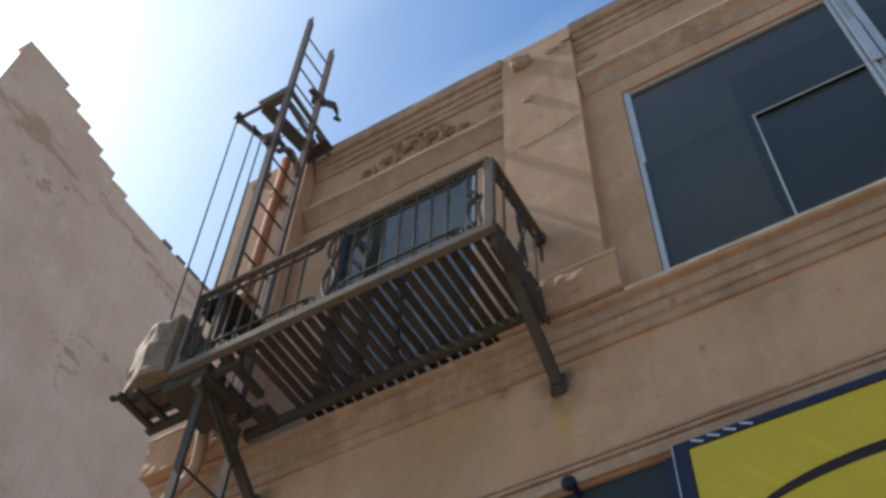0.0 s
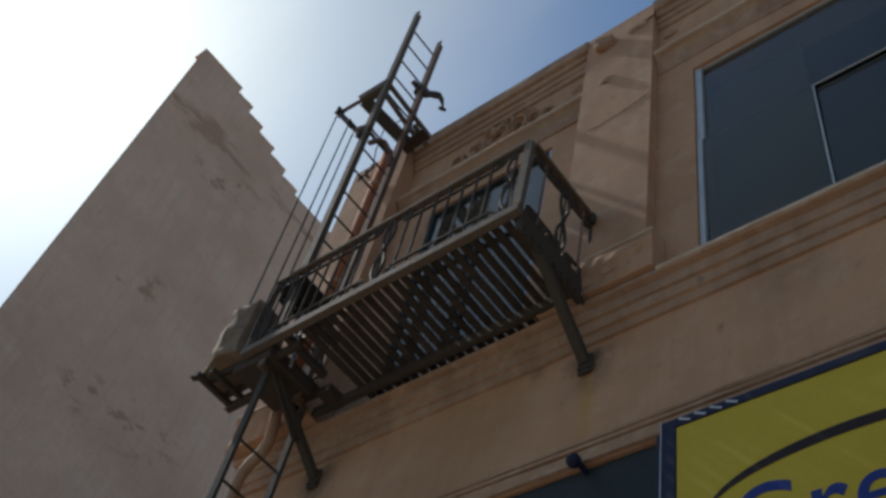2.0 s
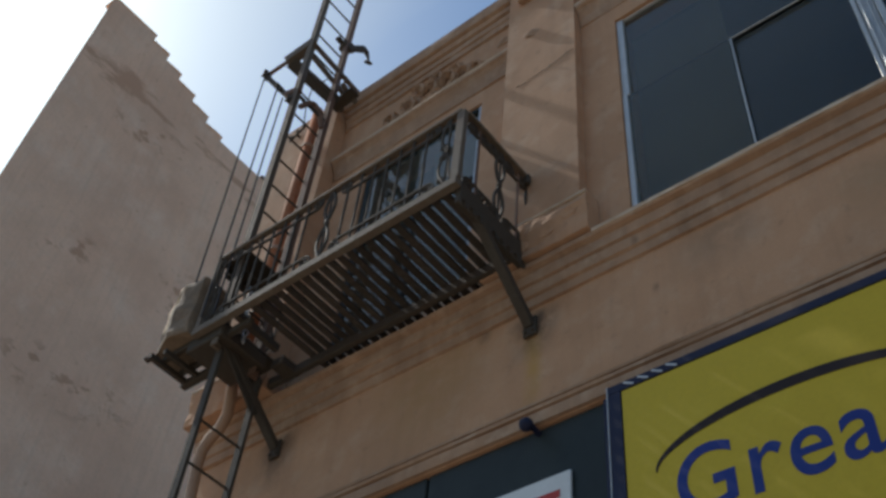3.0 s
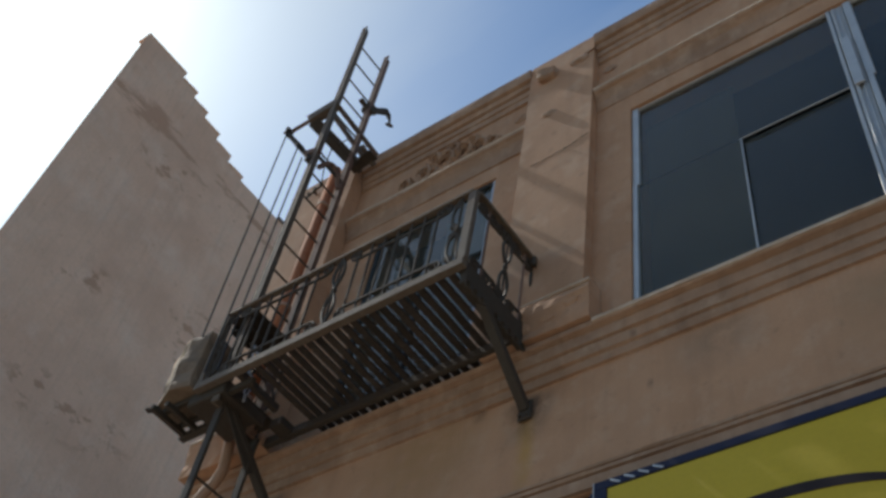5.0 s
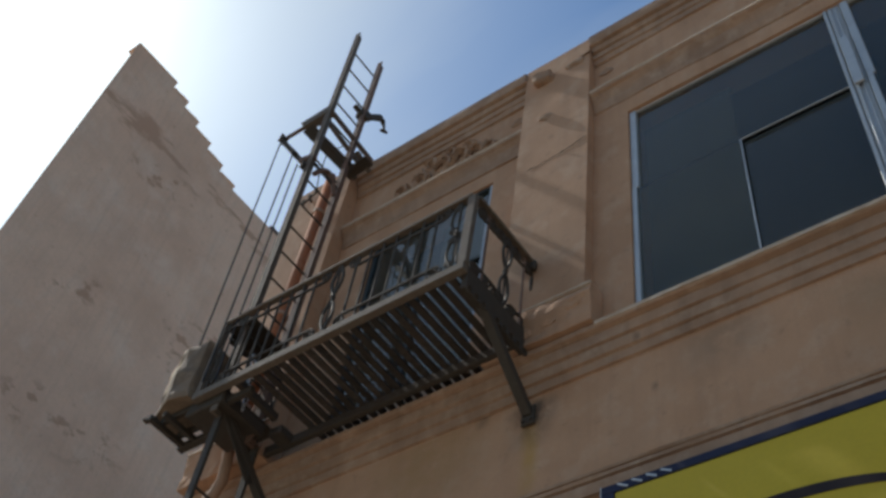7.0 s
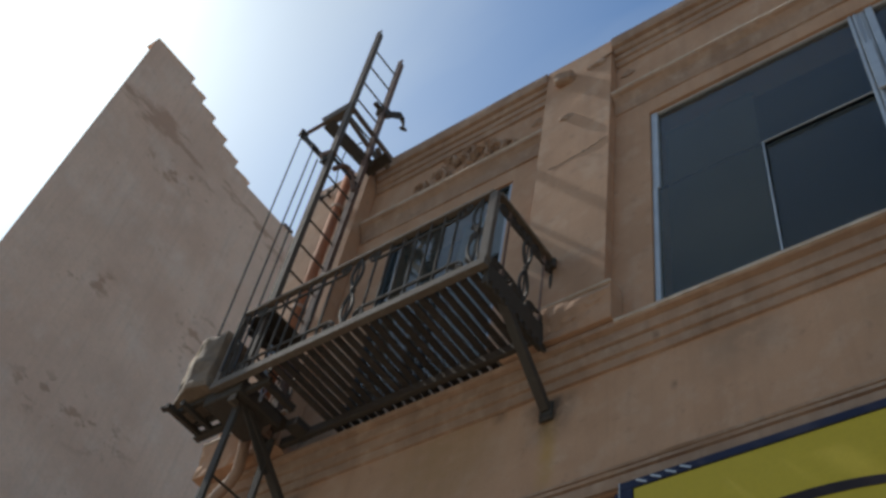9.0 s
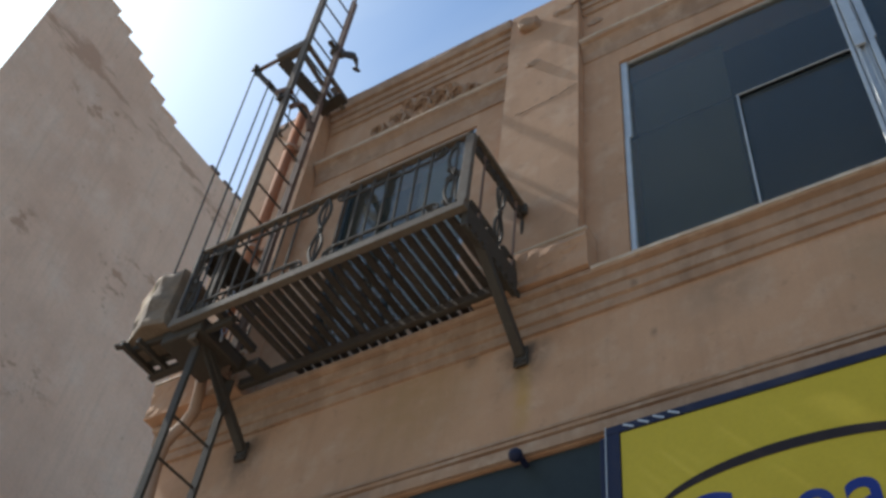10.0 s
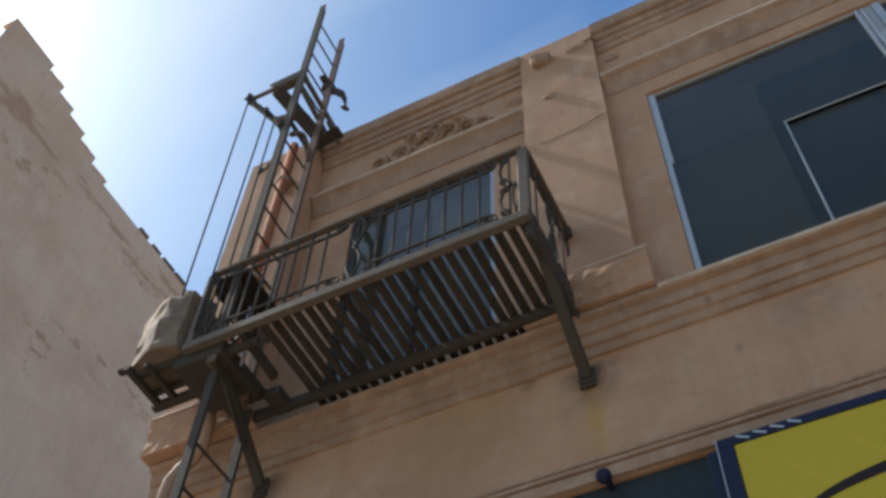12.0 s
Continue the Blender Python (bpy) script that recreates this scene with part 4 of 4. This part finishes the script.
part("panel", bm, STORE_DARK, shop)
SY = -0.25
sign = thing("shop_sign", "large yellow box sign with blue letters and a dark arc", "sign", (3.2, SY / 2, 4.45))
bm = bmesh.new()
box(bm, 0.313, 6.34, SY, -0.004, 3.64, 5.223, 0.004)
part("face", bm, YELLOW, sign)
for x0, x1, z0, z1 in ((0.235, 6.38, 5.225, 5.278), (0.235, 0.311, 3.60, 5.224), (0.312, 6.38, 3.60, 3.638)):
    bm = bmesh.new()
    box(bm, x0, x1, SY - 0.006, -0.003, z0, z1, 0.002)
    part("edge_frame", bm, BLACK_BLUE, sign, "dark navy edge frame")
# pale strip stands for light on the left edge of the frame
bm = bmesh.new()
box(bm, 0.229, 0.234, SY - 0.008, -0.01, 3.60, 5.28)
part("edge_strip", bm, ALU, sign, "thin pale strip painted as the lit left edge of the frame")
for k in range(4):
    bm = bmesh.new()
    bar(bm, (0.335 + 0.085 * k, SY - 0.008, 5.266), (0.395 + 0.085 * k, SY - 0.008, 5.234), 0.005, 0.011)
    part("clip", bm, ALU, sign, "small pale metal clip")


def text_mesh(body):
    txt = bpy.data.curves.new("lettering", "FONT")
    txt.body = body
    txt.size = 0.64
    txt.extrude = 0.001
    txt.offset = 0.004
    txt.space_character = 1.08
    tob = new("lettering", txt)
    me = bpy.data.meshes.new_from_object(tob.evaluated_get(bpy.context.evaluated_depsgraph_get()))
    bpy.data.objects.remove(tob)
    lo = [min(v.co[k] for v in me.vertices) for k in range(2)]
    hi = [max(v.co[k] for v in me.vertices) for k in range(2)]
    return me, lo, hi


_, lo, hi = text_mesh("Gre")
sx = (1.319 - 0.579) / (hi[0] - lo[0])
me, lo, hi = text_mesh("Grea")
sz = (4.70 - 4.333) / (hi[1] - lo[1])
me.transform(Matrix.Translation((0.579, SY - 0.002, 4.333)) @ Matrix.Rotation(radians(90), 4, "X") @ Matrix.Diagonal((sx, sz, 1, 1)) @ Matrix.Translation((-lo[0], -lo[1], 0)))
me.materials.clear()
me.materials.append(BLUE)
ob = new("lettering", me)
ob.parent = sign
ob.matrix_parent_inverse = sign.matrix_basis.inverted()
ob["label"] = "blue bold lettering"
bm = bmesh.new()
rows = []
for i in range(41):
    t = i / 40
    ang = math.pi * (1 - 0.93 * t)
    x, z = 1.19 + 0.71 * math.cos(ang), 4.637 + 0.222 * math.sin(ang)
    th = 0.002 + 0.028 * math.sin(math.pi * min(1, 0.9 * t + 0.02))
    out = Vector((0.5 * math.cos(ang), math.sin(ang))).normalized() * th
    rows.append([bm.verts.new((x + k * out.x, y, z + k * out.y)) for k, y in ((-1, SY - 0.0005), (-1, SY - 0.003), (1, SY - 0.003), (1, SY - 0.0005))])
for a, b in zip(rows, rows[1:]):
    for k in range(4):
        bm.faces.new((a[k], a[(k + 1) % 4], b[(k + 1) % 4], b[k]))
part("arc", bm, SWOOSH, sign, "dark tapering arc over the letters")
sl = thing("shop_lamp", "small dark round lamp on the shop front", "lamp", (-0.40, -0.05, 5.43))
bm = bmesh.new()
tube(bm, [(-0.40, 0.02, 5.43), (-0.40, -0.06, 5.44), (-0.40, -0.10, 5.42)], 0.02, 8)
part("stem", bm, BLACK_BLUE, sl)
bm = bmesh.new()
bmesh.ops.create_uvsphere(bm, u_segments=14, v_segments=10, radius=0.044, matrix=Matrix.Translation((-0.40, -0.11, 5.415)))
part("bulb_housing", bm, BLACK_BLUE, sl, smooth=True)
nb = thing("notice_board", "white notice board with red print on the dark shop front", "notice", (-0.5, 0.0, 4.7))
bm = bmesh.new()
box(bm, -1.0, -0.17, -0.005, 0.018, 4.3, 5.08, 0.004)
part("board", bm, WHITE, nb)
for k in range(3):
    bm = bmesh.new()
    box(bm, -0.5, -0.24, -0.009, -0.006, 4.92 - 0.11 * k, 4.97 - 0.11 * k)
    part("print_bar", bm, RED, nb)

# ---------------- the tall neighbour across the alley ----------------
NX, NB = -12.775, 22.38
tops = [(-0.475, 0.85, 23.80), (0.85, 1.35, 23.56), (1.35, 1.85, 23.30), (1.85, 2.40, 23.03), (2.40, 2.96, 22.75), (2.96, 3.50, 22.49), (3.50, 18.0, NB)]
neigh = thing("neighbour_building", "tall blank plastered building with a stepped parapet", "building", (NX - 3, 6, 0))
NR = 20.5


def quad(bm, *cs):
    return bm.faces.new([bm.verts.new(c) for c in cs])


bm = bmesh.new()
for y0, y1, zt in tops:
    ys = steps_to(y0, y1, 1.2)
    for a, b in zip(ys, ys[1:]):
        zz = steps_to(0, zt, 1.0)
        for c, d in zip(zz, zz[1:]):
            quad(bm, (NX, a, c), (NX, b, c), (NX, b, d), (NX, a, d))
YF = -0.275
for (y0, y1, zt), nxt in zip(tops, tops[1:] + [None]):
    yb = YF if y0 < 0 else y0
    quad(bm, (NX, y0, zt), (NX, y1, zt), (NX - 0.4, y1, zt), (NX - 0.4, yb, zt))
    if nxt:
        quad(bm, (NX, y1, nxt[2]), (NX, y1, zt), (NX - 0.4, y1, zt), (NX - 0.4, y1, nxt[2]))
    quad(bm, (NX - 0.4, yb, NR), (NX - 0.4, y1, NR), (NX - 0.4, y1, zt), (NX - 0.4, yb, zt))
quad(bm, (NX, -0.475, 0), (NX, -0.475, 23.80), (NX - 0.4, YF, 23.80), (NX - 0.4, YF, 0))
quad(bm, (NX - 0.4, YF, 0), (NX - 0.4, YF, NR), (NX - 8, 3.5, NR), (NX - 8, 3.5, 0))
quad(bm, (NX - 8, 3.5, 0), (NX - 8, 3.5, NR), (NX - 8, 18, NR), (NX - 8, 18, 0))
quad(bm, (NX, 18, 0), (NX, 18, NB), (NX - 8, 18, NR), (NX - 8, 18, 0))
quad(bm, (NX - 0.4, YF, NR), (NX - 0.4, 18, NR), (NX - 8, 18, NR), (NX - 8, 3.5, NR))
bmesh.ops.remove_doubles(bm, verts=bm.verts, dist=0.001)
for v in bm.verts:
    if abs(v.co.x - NX) < 1e-3 and v.co.z < 22.3 and v.co.y > -0.4:
        v.co.x += 0.03 * noise.noise(v.co * 0.5)
part("wall", bm, PLASTER, neigh)
for y0, y1, zt in tops[:-1]:
    bm = bmesh.new()
    box(bm, NX - 0.42, NX + 0.02, y0 + 0.01, y1 + 0.02, zt + 0.003, zt + 0.07, 0.015)
    bmesh.ops.subdivide_edges(bm, edges=bm.edges, cuts=2, use_grid_fill=True)
    rough(bm, 0.02, 4, y0)
    part("coping_slab", bm, PLASTER, neigh, "rough plastered step slab")
y = 4.9
while y < 7.2:
    w = random.uniform(0.32, 0.5)
    bm = bmesh.new()
    box(bm, NX - 0.3, NX + 0.05 + random.uniform(-0.02, 0.03), y, y + w - 0.03, NB + 0.003, NB + random.uniform(0.06, 0.1), 0.015)
    part("coping_tile", bm, COPING, neigh, "dark weathered coping tile")
    y += w + random.choice((0.0, 0.08, 0.16))
